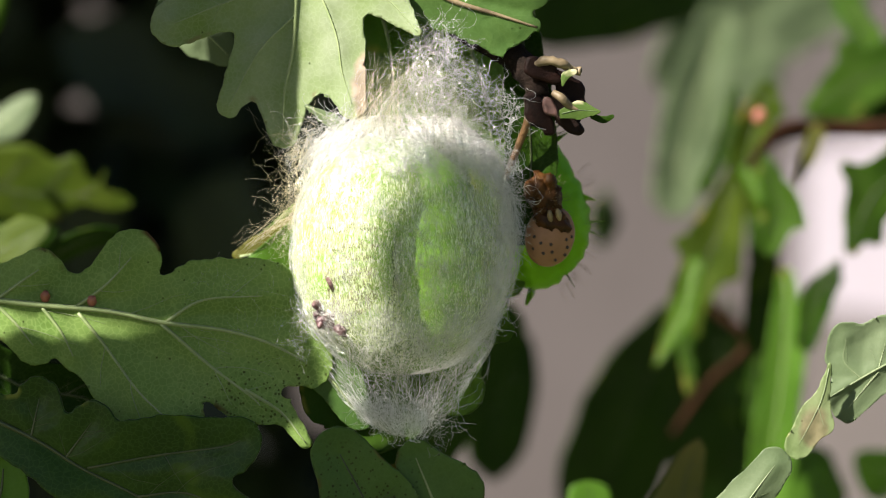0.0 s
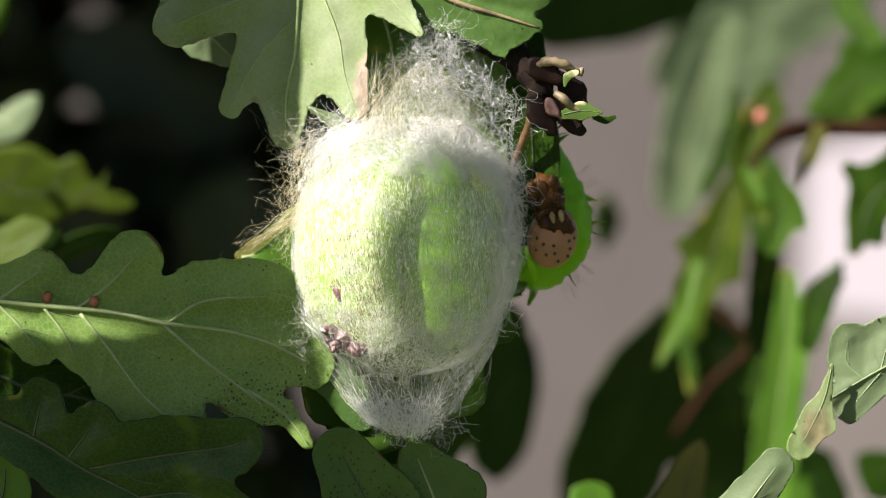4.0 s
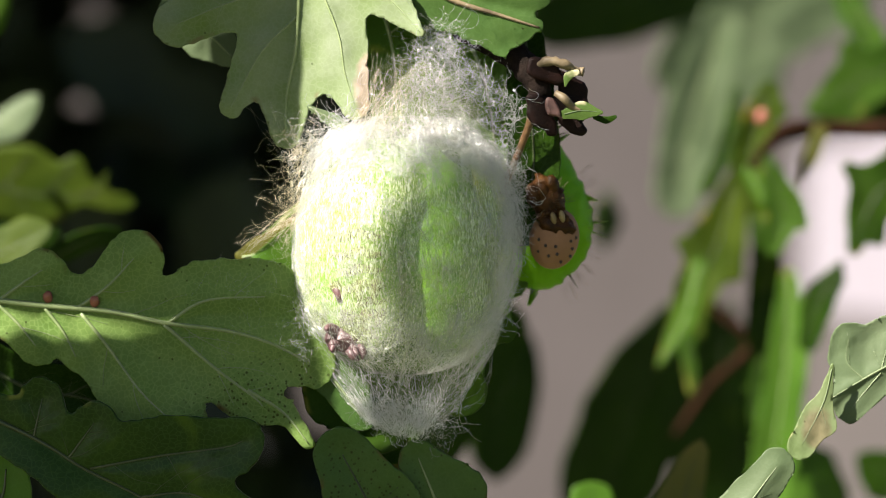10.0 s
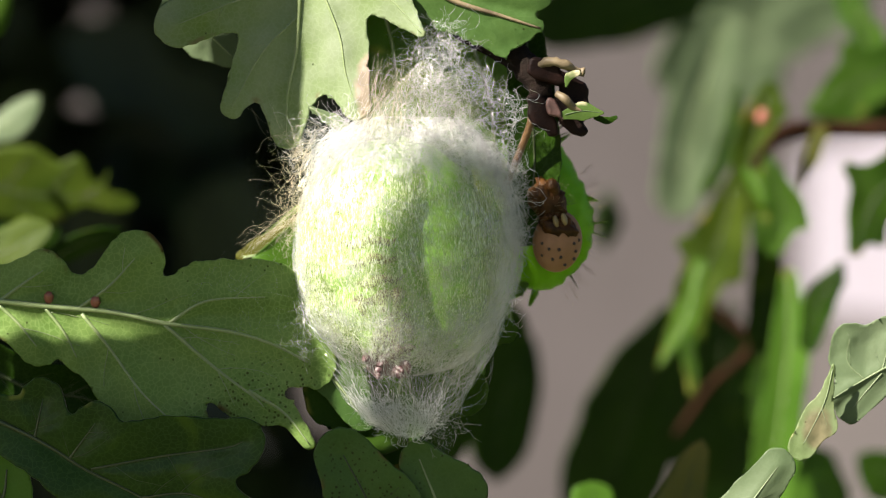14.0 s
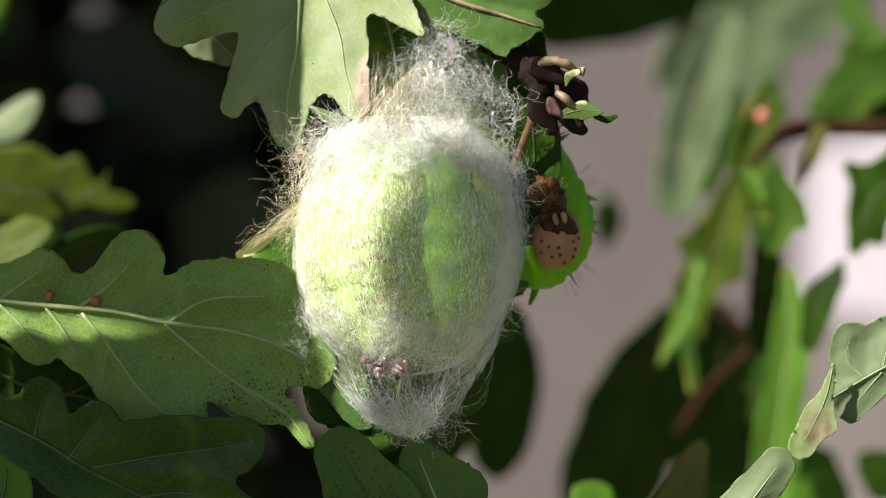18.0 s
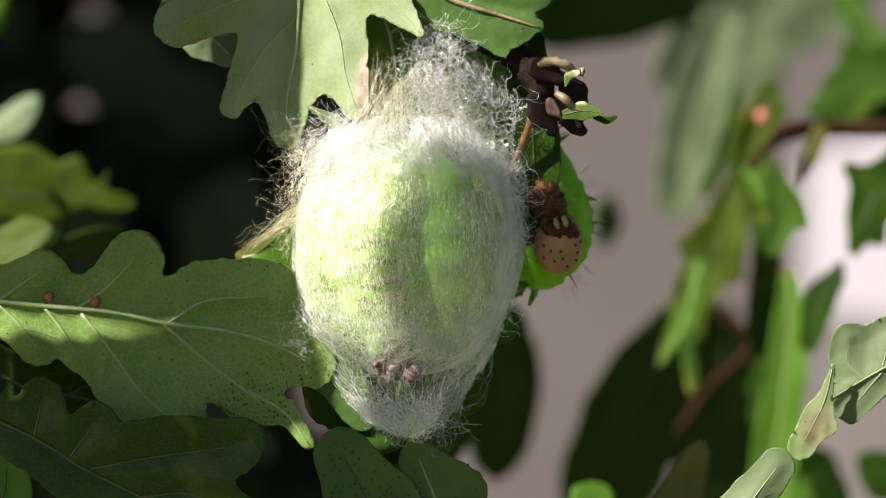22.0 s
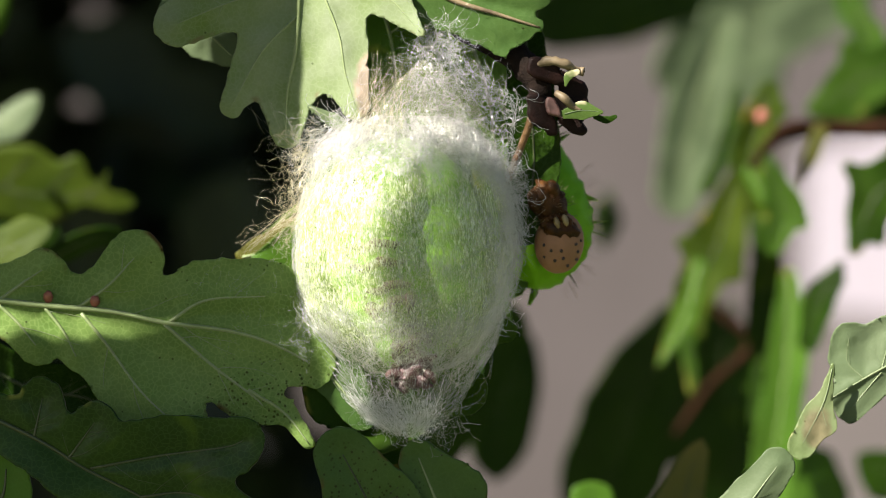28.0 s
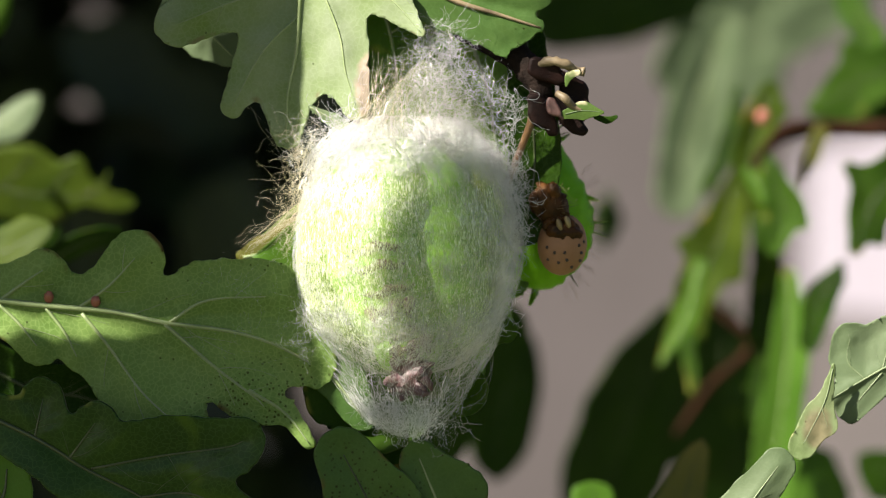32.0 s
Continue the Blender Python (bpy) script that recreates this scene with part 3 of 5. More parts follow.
def twig():
    v, f = tube(curve([(-9.86, 8.00, 34.30), (-1.63, 6.00, 30.00), (4.46, 4.00, 25.74), (8.12, 2.00, 23.22), (10.77, 1.00, 20.47), (11.87, 0.00, 17.73)], 40), [2.6, 2.2, 1.9, 1.7, 1.6, 1.3], 14)
    v += np.array([noise.noise_vector(Vector(x * 0.9)) for x in v]) * 0.35 + np.array([noise.noise_vector(Vector(x * 2.6)) for x in v]) * 0.2
    mesh_part("stem", v, f, M_BARK, branch)
    v, f = tube(curve([(10.77, 1.00, 17.46), (10.44, 1.00, 15.12), (9.46, 2.00, 12.48), (8.15, 3.00, 9.16), (6.85, 5.00, 6.51)], 20), [0.55, 0.42, 0.5], 9)
    mesh_part("leaf_stalk", v, f, M_PETIOLE, branch, "thin brown leaf stalk")
    v, f = tube(curve([(11.03, -1.00, 21.46), (12.45, -2.00, 22.05), (14.30, -2.00, 21.65), (15.81, -1.00, 20.93), (16.61, -1.00, 20.80)], 18), [0.45, 0.55, 0.55, 0.5, 0.55], 10)
    v += np.array([noise.noise_vector(Vector(x * 1.7)) for x in v]) * 0.22
    mesh_part("stalk_stump", v, f, M_CUT, branch, "dry pale stump of a bitten leaf stalk")
    v, f = tube(curve([(13.31, -2.00, 18.28), (14.28, -2.50, 17.58), (15.30, -2.00, 16.62), (16.29, -2.00, 16.22)], 14), [0.4, 0.55, 0.4, 0.25], 9)
    mesh_part("stalk_stump", v, f, M_CUT, branch, "dry pale stump of a bitten leaf stalk")
    # buds: a core wrapped in overlapping scales
    for c, r, tilt, text in (((12.3, 0.5, 16.2), (1.2, 1.0, 1.7), 18, "dark brown oak bud"), ((15.4, 1.2, 16.6), (1.2, 1.0, 2.0), -28, "dark brown oak bud"),
                             ((12.6, -0.6, 20.6), (1.3, 1.0, 1.1), 10, "dark brown oak bud")):
        v, f = ball(c, r, 14, 16, Matrix.Rotation(radians(tilt), 3, "Y"))
        v += np.array([noise.noise_vector(Vector(x * 1.3)) for x in v]) * 0.35 + np.array([noise.noise_vector(Vector(x * 4.0)) for x in v]) * 0.12
        bud = mesh_part("bud", v, f, M_SCALE, branch, text)
    blade(bud, -0.8, [(11.2, 17.4), (11.7, 15.7), (12.8, 14.0)], [1.1, 1.5, 0.7],
          [],
          M_SCALE, "reddish brown bud scale", rib=0, dome=0.45, puff=0.0, raised=0.0, ripple=0.25, edge=0.35, thick=0.25, step=0.18, soft=0.3, branches=False, seed=61, name="bud_scale")
    blade(bud, -0.2, [(13.9, 17.5), (14.9, 15.7), (16.4, 13.9)], [0.9, 1.5, 0.7],
          [],
          M_SCALE, "reddish brown bud scale", rib=0, dome=0.45, puff=0.0, raised=0.0, ripple=0.25, edge=0.35, thick=0.25, step=0.18, soft=0.3, branches=False, seed=62, name="bud_scale")
    blade(bud, 0.6, [(14.4, 20.1), (15.6, 18.6), (16.8, 16.4)], [1.1, 1.5, 0.7],
          [],
          M_SCALE, "very dark bud scale", rib=0, dome=0.45, puff=0.0, raised=0.0, ripple=0.25, edge=0.35, thick=0.25, step=0.18, soft=0.3, branches=False, seed=63, name="bud_scale")
    blade(bud, -1.2, [(11.2, 21.4), (12.7, 20.5), (14.3, 19.6)], [1.2, 1.4, 0.5],
          [],
          M_SCALE, "dark bud scale", rib=0, dome=0.45, puff=0.0, raised=0.0, ripple=0.25, edge=0.35, thick=0.25, step=0.18, soft=0.3, branches=False, seed=64, name="bud_scale")
    blade(bud, -2.2, [(12.4, 17.5), (13.0, 16.5), (13.9, 15.3)], [0.4, 0.7, 0.3],
      [],
      M_PINK, "pinkish opening bud scale", rib=0, dome=0.3, puff=0.0, raised=0.0, ripple=0.4, edge=0.35, thick=0.2, step=0.16, soft=0.3, branches=False, seed=66, name="bud_scale")

twig()

blade(branch, 1.5, [(-16.7, 37.6), (-17.0, 29.5), (-17.4, 23.5), (-18.4, 18.5), (-18.6, 13.6)], [8.0, 6.7, 5.2, 3.1, 1.7],
      [([(-17.4, 31.6), (-24.4, 29.2), (-31.0, 26.3)], [4.0, 3.0, 2.7]),
       ([(-17.3, 27.5), (-21.4, 23.2), (-24.9, 16.7)], [4.0, 2.7, 1.3]),
       ([(-15.0, 32.2), (-12.3, 25.5), (-11.5, 20.8), (-10.3, 17.0)], [4.0, 3.3, 2.8, 1.7]),
       ([(-13.0, 34.9), (-6.3, 29.5), (-2.6, 25.3)], [3.3, 2.3, 0.6])],
      M_UNDER, "grey-green oak leaf underside with a pink-brown rim", folds=(0.30, 0.34), rib=0.3, seed=3, ripple=0.6, curl=0.2, soft=0.8)
blade(branch, 7.0, [(-31.0, 28.7), (-28.2, 26.0), (-25.5, 23.3)], [3.3, 2.7, 1.5],
      [([(-28.9, 26.0), (-29.6, 25.0)], [1.3, 1.2])],
      M_PALE, "pale oak leaf tip behind another leaf", rib=0.2, seed=4)
blade(branch, 0.0, [(-59.6, -5.3), (-52.3, -6.1), (-46.9, -6.7), (-38.9, -7.4), (-32.9, -8.7), (-25.6, -9.6), (-20.3, -11.1), (-15.9, -13.3)], [4.0, 4.0, 3.5, 3.5, 4.0, 5.3, 5.3, 3.3],
      [([(-52.3, -6.1), (-49.3, -3.9), (-47.2, -2.5)], [2.7, 2.8, 2.7]),
       ([(-42.9, -6.9), (-39.3, -4.3), (-36.3, -1.1)], [2.0, 2.7, 3.5]),
       ([(-32.3, -8.7), (-27.9, -6.1), (-20.9, -5.6)], [3.3, 4.8, 4.4]),
       ([(-52.3, -6.6), (-49.9, -8.9), (-47.9, -11.4)], [2.3, 2.3, 2.4]),
       ([(-46.9, -6.9), (-44.6, -9.9), (-43.2, -12.7)], [2.0, 1.9, 1.7]),
       ([(-42.6, -7.6), (-39.9, -10.9), (-35.6, -16.6), (-31.6, -20.3)], [2.7, 4.1, 5.0, 4.0]),
       ([(-32.8, -8.9), (-27.3, -13.6), (-22.3, -17.3), (-21.1, -18.5)], [3.3, 3.5, 2.5, 1.7]),
       ([(-22.9, -16.6), (-18.6, -19.3), (-15.7, -22.9)], [3.3, 1.3, 0.8])],
      M_LEFT, "dull green speckled oak leaf underside with a nibbled edge", bites=[([(-18.0, -16.9), (-15.5, -17.5), (-13.1, -20.6)], [0.7, 1.0, 1.3]), ([(-31.1, 0.1), (-31.9, -1.4)], [1.6, 0.5])], folds=(0.06, 0.10), rib=0.42, seed=9, ripple=0.7, puff=-0.5, soft=0.7)
# end of the speckled leaf; a darker material stands in for shade here
blade(branch, 1.0, [(-16.3, -12.3), (-12.4, -16.0), (-9.6, -19.9)], [3.5, 3.5, 1.6],
      [],
      M_SPECK, "oak leaf lobe under the cocoon, darker green in place of shade", bites=[([(-18.1, -16.9), (-15.5, -17.5), (-13.1, -20.7)], [0.7, 1.0, 1.3])], rib=0.2, seed=91, puff=-0.3, ripple=0.4, branches=False)
blade(branch, -1.0, [(-2.9, 32.0), (1.1, 29.3), (6.4, 27.6), (11.4, 26.0)], [4.0, 3.7, 3.3, 0.5],
      [([(1.1, 29.3), (5.7, 25.6), (7.6, 22.1)], [3.3, 2.0, 0.2]),
       ([(6.4, 27.3), (9.0, 25.3)], [1.7, 1.5]),
       ([(4.4, 30.0), (11.7, 29.3)], [2.7, 0.9])],
      M_SPECK, "dull green oak leaf with a torn edge", vein=M_CUT, branches=False, spread=False, rib=0.42, seed=5, edge=0.3, soft=0.5, curl=0.3, folds=(0.1, -0.15))
blade(branch, 1.0, [(-15.8, 16.8), (-12.8, 15.2), (-10.4, 13.8)], [0.2, 0.9, 0.2],
      [],
      M_PALE, "small pale folded leaf lobe", rib=0.08, branches=False, seed=6, folds=(0.4, 0.1), edge=0.08, soft=0.3, step=0.2)
blade(branch, 7.5, [(-8.5, 32.2), (-6.4, 26.0), (-5.7, 19.9), (-6.4, 14.4)], [3.3, 3.7, 3.3, 2.0],
      [([(-6.4, 26.0), (-2.7, 28.8)], [2.0, 2.7])],
      M_BRIGHT, "yellow-green oak leaf behind the neck of floss", rib=0.25, seed=7, puff=0.3)
blade(branch, 9.0, [(-24.3, -1.0), (-20.9, -0.6), (-17.4, -2.0), (-14.7, -9.5)], [0.9, 2.3, 2.3, 2.0],
      [([(-20.9, -0.6), (-18.1, 2.1)], [1.3, 1.6])],
      M_OLIVE, "yellowing olive oak leaf behind the guy threads", rib=0.2, seed=8)
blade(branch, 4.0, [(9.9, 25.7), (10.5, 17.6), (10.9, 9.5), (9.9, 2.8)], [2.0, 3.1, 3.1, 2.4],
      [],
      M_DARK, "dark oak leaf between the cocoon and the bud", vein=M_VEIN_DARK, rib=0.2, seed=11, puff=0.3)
blade(branch, 8.0, [(3.1, 26.1), (5.5, 18.6), (6.6, 10.3), (7.9, 1.4), (8.3, -4.0)], [2.7, 3.2, 3.1, 2.9, 2.0],
      [],
      M_BRIGHT, "fresh green oak leaf behind the loose floss", rib=0.25, seed=33, puff=0.3)
blade(branch, 4.5, [(-3.0, -4.0), (-4.3, -12.1), (-6.4, -22.3)], [6.1, 6.1, 3.4],
      [([(-5.7, -10.8), (-12.5, -16.9), (-11.8, -19.6)], [4.1, 4.1, 2.0]),
       ([(-3.7, -10.8), (2.4, -16.9)], [3.4, 3.0])],
      M_MID, "green oak leaf seen through the lower hood of silk", vein=M_VEIN, rib=0.3, seed=12, puff=0.3)
blade(branch, 4.0, [(1.1, -6.0), (4.5, -8.4), (7.6, -9.9)], [2.0, 2.7, 1.3],
      [],
      M_MID, "rounded oak leaf lobe beside the cocoon", rib=0.2, seed=13, curl=0.5)
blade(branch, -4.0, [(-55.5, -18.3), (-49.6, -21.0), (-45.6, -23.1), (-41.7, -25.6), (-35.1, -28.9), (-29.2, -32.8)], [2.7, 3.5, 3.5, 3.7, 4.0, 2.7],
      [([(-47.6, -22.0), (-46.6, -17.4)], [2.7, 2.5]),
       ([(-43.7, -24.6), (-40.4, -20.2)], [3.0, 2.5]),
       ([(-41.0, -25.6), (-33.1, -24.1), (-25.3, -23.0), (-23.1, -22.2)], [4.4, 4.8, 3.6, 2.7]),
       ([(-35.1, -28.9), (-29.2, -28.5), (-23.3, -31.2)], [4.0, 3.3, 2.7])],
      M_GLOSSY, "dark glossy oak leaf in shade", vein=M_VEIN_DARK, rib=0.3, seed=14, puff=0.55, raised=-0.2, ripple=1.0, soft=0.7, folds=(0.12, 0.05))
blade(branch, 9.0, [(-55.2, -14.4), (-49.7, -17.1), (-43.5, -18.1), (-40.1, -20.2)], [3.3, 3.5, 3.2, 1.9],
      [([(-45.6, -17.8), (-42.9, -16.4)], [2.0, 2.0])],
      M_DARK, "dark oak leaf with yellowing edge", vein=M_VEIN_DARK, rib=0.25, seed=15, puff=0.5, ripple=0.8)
blade(branch, -1.0, [(-6.9, -34.5), (-8.9, -29.5), (-11.7, -24.2)], [5.3, 4.8, 3.3],
      [([(-8.9, -29.8), (-5.2, -29.2)], [3.0, 1.9])],
      M_SPECK, "green oak leaf with black specks", vein=M_VEIN_DARK, rib=0.22, seed=16, puff=0.4, raised=-0.1, ripple=0.5, tilt=(0.1, 0.0))
blade(branch, 0.0, [(1.1, -34.6), (-0.8, -29.6), (-2.8, -24.7)], [4.7, 3.2, 2.1],
      [([(-0.9, -28.6), (3.1, -28.6)], [2.3, 2.0]),
       ([(-1.3, -27.3), (1.1, -27.3)], [2.0, 2.1])],
      M_SPECK, "green oak leaf below the cocoon", vein=M_VEIN, rib=0.22, seed=17, puff=0.4, ripple=0.5, folds=(0.1, 0.2), branches=False, spread=False)
blade(branch, 2.0, [(-9.7, -22.1), (-7.0, -22.4), (-5.3, -22.4)], [1.2, 1.6, 1.1],
      [],
      M_MID, "small cupped oak leaf tip under the cocoon", rib=0.0, seed=18, curl=1.0, branches=False)
blade(branch, 14.0, [(-8.7, -32.0), (-6.6, -28.6), (-5.9, -25.1)], [4.0, 4.0, 2.7],
      [],
      M_OLIVE, "olive oak leaf in shade", vein=M_VEIN_DARK, rib=0.25, seed=19)
blade(branch, -3.0, [(-53.7, -32.9), (-51.4, -29.0), (-50.9, -25.7)], [4.0, 3.6, 2.3],
      [],
      M_BRIGHT, "yellow-green oak leaf", vein=M_VEIN_DARK, rib=0.3, seed=20, puff=0.4)
blade(branch, 2.0, [(58.1, -11.3), (52.6, -14.0), (48.7, -16.2), (46.2, -17.7)], [4.0, 2.8, 1.6, 0.5],
      [([(50.1, -15.5), (48.1, -13.4), (48.3, -10.7)], [1.5, 2.1, 2.1]),
       ([(52.1, -14.4), (53.1, -10.7)], [2.0, 2.8]),
       ([(52.1, -14.7), (50.4, -16.7), (48.6, -18.9)], [1.6, 2.0, 1.8])],
      M_PALE, "pale oak leaf underside with wavy lobes", vein=M_VEIN_PALE, rib=0.16, seed=21, ripple=1.0, curl=0.3, folds=(0.12, 0.15), soft=0.6, puff=-0.5)
blade(branch, 0.0, [(46.0, -13.6), (45.2, -17.3), (44.1, -19.9), (42.4, -23.1)], [0.2, 0.8, 1.7, 1.7],
      [([(44.7, -18.9), (45.3, -20.9)], [1.1, 1.2])],
      M_SICK, "curled oak leaf with browned gnawed skin", vein=M_VEIN_PALE, rib=0.08, seed=22, ripple=0.8, folds=(0.35, 0.15), soft=0.4, curl=0.25)
blade(branch, -0.5, [(34.3, -32.5), (37.3, -28.4), (39.4, -25.6)], [3.3, 2.5, 2.2],
      [],
      M_PALE, "curled pale oak leaf", vein=M_VEIN_PALE, rib=0.12, seed=23, ripple=0.9, folds=(-0.3, -0.35), puff=-0.4, curl=0.2)

leaf(branch, (-4.79, 12.00, 34.75), (3.90, 13.00, -19.42), (0.31, -0.95, 0.03), 0.55,
     [(0.089, 8.43), (0.21, 11.19), (0.34, 7.67), (0.423, 10.41), (0.55, 8.98), (0.649, 6.07), (0.741, 6.73), (0.807, 5.55), (0.852, 2.76), (0.968, 0.96)],
     [(0.024, 6.3), (0.081, 6.87), (0.193, 3.99), (0.302, 7.51), (0.322, 22.74), (0.338, 12.66), (0.342, 24.1), (0.478, 20.4), (0.721, 13.36)], M_BRIGHT, "fresh green oak leaf behind the cocoon", fold=-0.1, rib=0.4)
SHADE = "oak leaf of the upper twig that shades those below"
for twig_of, stem_of, spec in (
    (upper, STEM_A, ((-117.06, -38.32, 52.90), (-68.73, -38.32, 47.90), (0.00, -1.00, 0.00), 0.3,
     [(0.123, 5.13), (0.29, 4.96), (0.422, 7.37), (0.525, 8.25), (0.661, 5.16), (0.833, 6.05), (0.946, 3.18)],
     [(0.232, 4.07), (0.371, 3.72), (0.509, 3.83), (0.646, 4), (0.78, 4.97), (0.923, 3.62)])),
    (upper, STEM_A, ((-117.06, -38.32, 35.23), (-67.73, -38.32, 41.23), (0.00, -1.00, 0.00), 0.3,
     [(0.219, 6.89), (0.298, 7.33), (0.355, 6.48), (0.492, 6.07), (0.628, 5.73), (0.766, 4.93), (0.926, 5.62)],
     [(0.147, 11.38), (0.311, 15.89), (0.52, 15.11), (0.741, 13.01), (0.933, 7.94)])),
    # added to keep the sun off the dark glossy leaf
    (upper, STEM_A, ((-112.0, -42.0, 30.5), (-66.0, -42.0, 29.0), (0.00, -1.00, 0.00), 0.3,
     [(0.1, 4.5), (0.25, 6.5), (0.38, 5.6), (0.55, 6.6), (0.75, 6.0), (0.9, 4.5)],
     [(0.1, 5.5), (0.3, 7.0), (0.45, 6.2), (0.6, 7.5), (0.8, 6.5), (0.92, 4.5)])),
    (upper, STEM_A, ((-53.64, -19.29, 71.06), (-47.28, -19.29, 39.29), (0.00, -1.00, 0.00), 0.3,
     [(0.297, 6.17), (0.511, 4.85), (0.684, 3.54), (0.856, 2.16)],
     [(0.096, 11.54), (0.329, 12.79), (0.47, 10.49), (0.779, 6.82)])),
    # next two leaves, unseen, are placed to darken the cocoon's right half
    (upper, STEM_B, ((-150.50, -123.21, 166.00), (-161.00, -123.21, 183.00), (0.00, -1.00, 0.00), 0.2,
     [(0.1, 5.0), (0.4, 7.5), (0.7, 6.5), (0.9, 4.0)],
     [(0.1, 5.5), (0.35, 7.0), (0.65, 7.5), (0.9, 4.5)])),
    (upper, STEM_B, ((-153.58, -123.21, 158.92), (-167.17, -123.21, 164.80), (0.00, -1.00, 0.00), 0.2,
     [(-0.138, 6.04), (0.055, 10.52), (0.461, 9.46), (0.751, 5.27)],
     [(0.198, 8), (0.445, 11.46), (0.69, 11.78), (0.96, 9.08), (1.031, 4.4)])),
    (upper, STEM_A, ((-79.36, -42.32, 19.05), (-43.85, -42.32, 32.86), (0.00, -1.00, 0.00), 0.2,
     [(0.228, 8.65), (0.366, 13.96), (0.463, 14.92), (0.582, 12.82), (0.683, 10.77), (0.828, 10.22), (0.953, 9.16)],
     [(0.159, 4.09), (0.465, 8.24), (0.8, 10.56)])),
):
    leaf(twig_of, *spec, M_MID, SHADE, M_VEIN_DARK, nu=60, nv=5)
    foot = np.array(spec[0])
    line = curve(stem_of, 24)
    hold = line[np.argmin(np.linalg.norm(line - foot, axis=1))]
    v, f = tube(curve([hold, (hold + foot) / 2 + np.array((0, 3, 1)), foot], 14), [0.7, 0.5], 8)
    mesh_part("leaf_stalk", v, f, M_PETIOLE, twig_of)

blade(branch, -2.0, [(14.3, 15.8), (16.3, 16.2), (18.7, 16.0)], [0.6, 1.1, 0.2],
      [],
      M_SCRAP, "bitten green scrap of a leaf", rib=0.08, seed=41, step=0.16, edge=0.12, soft=0.3, folds=(0.3, 0.1), curl=0.15, thick=0.2, vein=M_PALE)
blade(branch, -1.0, [(18.0, 15.5), (19.3, 15.1), (20.3, 15.5)], [0.3, 0.4, 0.2],
      [],
      M_DARK, "curled dry tip of a bitten leaf", rib=0.0, seed=42, step=0.14, edge=0.05, soft=0.3, folds=(0.6, 0.6), branches=False, thick=0.2)
blade(branch, -2.0, [(15.8, 20.7), (14.8, 20.3), (14.4, 19.1)], [0.3, 0.5, 0.1],
      [],
      M_SCRAP, "small pale scrap of a leaf", rib=0.0, seed=43, step=0.14, edge=0.05, soft=0.3, folds=(0.4, 0.4), branches=False, thick=0.2)
for name_at in ((-46.53, 0.00, -5.73), (-41.00, 0.00, -6.27)):
    g = thing("gall", name_at, "tiny red gall on the midrib of a leaf", "gall", "galls on the leaf")
    v, f = tube(curve([np.array(name_at) + (0.1, 1.2, -0.7), np.array(name_at) + (0, 0, 0), np.array(name_at) + (0.1, -0.6, 0.55)], 8), [0.45, 0.62, 0.55, 0.35], 9)
    mesh_part("gall_body", v + np.array([noise.noise_vector(Vector(x * 2)) for x in v]) * 0.12, f, M_GALL, g)

# ---- the out-of-focus oak branches ----
far = thing("oak_branch", (58.14, 75.00, 17.79), "hanging oak branch with green leaves out of focus", "branch")
v, f = tube(curve([(76.52, 75.00, 18.88), (65.49, 75.00, 17.79), (58.14, 75.00, 17.79), (51.04, 72.00, 17.32), (47.75, 69.00, 15.29), (44.87, 69.00, 11.59)], 30), [1.6, 1.3, 1.3, 1.5, 0.9, 0.6], 10)
mesh_part("stem", v, f, M_TWIG, far)
v, f = tube(curve([(40.06, 90.00, -5.13), (42.67, 90.00, -9.91), (47.45, 90.00, -14.69), (41.37, 90.00, -20.77), (35.72, 90.00, -28.59)], 30), [0.4, 0.7, 0.85, 0.7, 0.5], 10)
mesh_part("stem", v, f, M_TWIG, far)
v, f = ball((46.13, 66.00, 19.07), (1.0, 1.0, 1.2))
mesh_part("bud", v, f, M_GALL, far, "orange-red bud")
blade(far, 75.0, [(43.1, 9.3), (41.0, 1.8), (37.1, -6.6), (31.8, -17.5)], [1.7, 3.8, 3.0, 0.3],
      [([(40.6, 1.8), (43.4, -3.4)], [2.5, 1.2]),
       ([(38.9, 0.1), (35.2, 0.9)], [2.1, 0.7]),
       ([(37.1, -6.6), (38.1, -12.4)], [1.7, 0.7])],
      M_OLIVE_GREEN, "hanging green oak leaf", vein=M_VEIN_DARK, seed=51, step=0.7, branches=False, ripple=1.0, puff=0.4, rib=0.13, soft=0.7)
blade(far, 70.0, [(37.4, -2.4), (35.5, -9.8), (31.4, -17.4)], [1.0, 1.6, 0.2],
      [],
      M_BRIGHT, "narrow bright hanging oak leaf", vein=M_VEIN, seed=52, step=0.7, branches=False, ripple=1.0, puff=0.4, rib=0.13, soft=0.7)
blade(far, 74.0, [(35.9, -13.2), (37.0, -20.9)], [1.3, 0.7],
      [],
      M_MID, "small hanging oak leaf", vein=M_VEIN_DARK, seed=53, step=0.7, branches=False, ripple=1.0, puff=0.4, rib=0.13, soft=0.7)
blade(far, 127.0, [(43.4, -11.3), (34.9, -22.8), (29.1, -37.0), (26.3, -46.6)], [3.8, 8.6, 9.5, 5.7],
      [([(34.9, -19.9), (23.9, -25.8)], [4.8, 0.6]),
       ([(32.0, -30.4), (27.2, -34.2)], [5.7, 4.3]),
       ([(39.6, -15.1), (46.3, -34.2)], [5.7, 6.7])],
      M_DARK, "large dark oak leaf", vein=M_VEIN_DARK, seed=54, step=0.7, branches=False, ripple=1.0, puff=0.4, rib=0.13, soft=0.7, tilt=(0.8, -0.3))
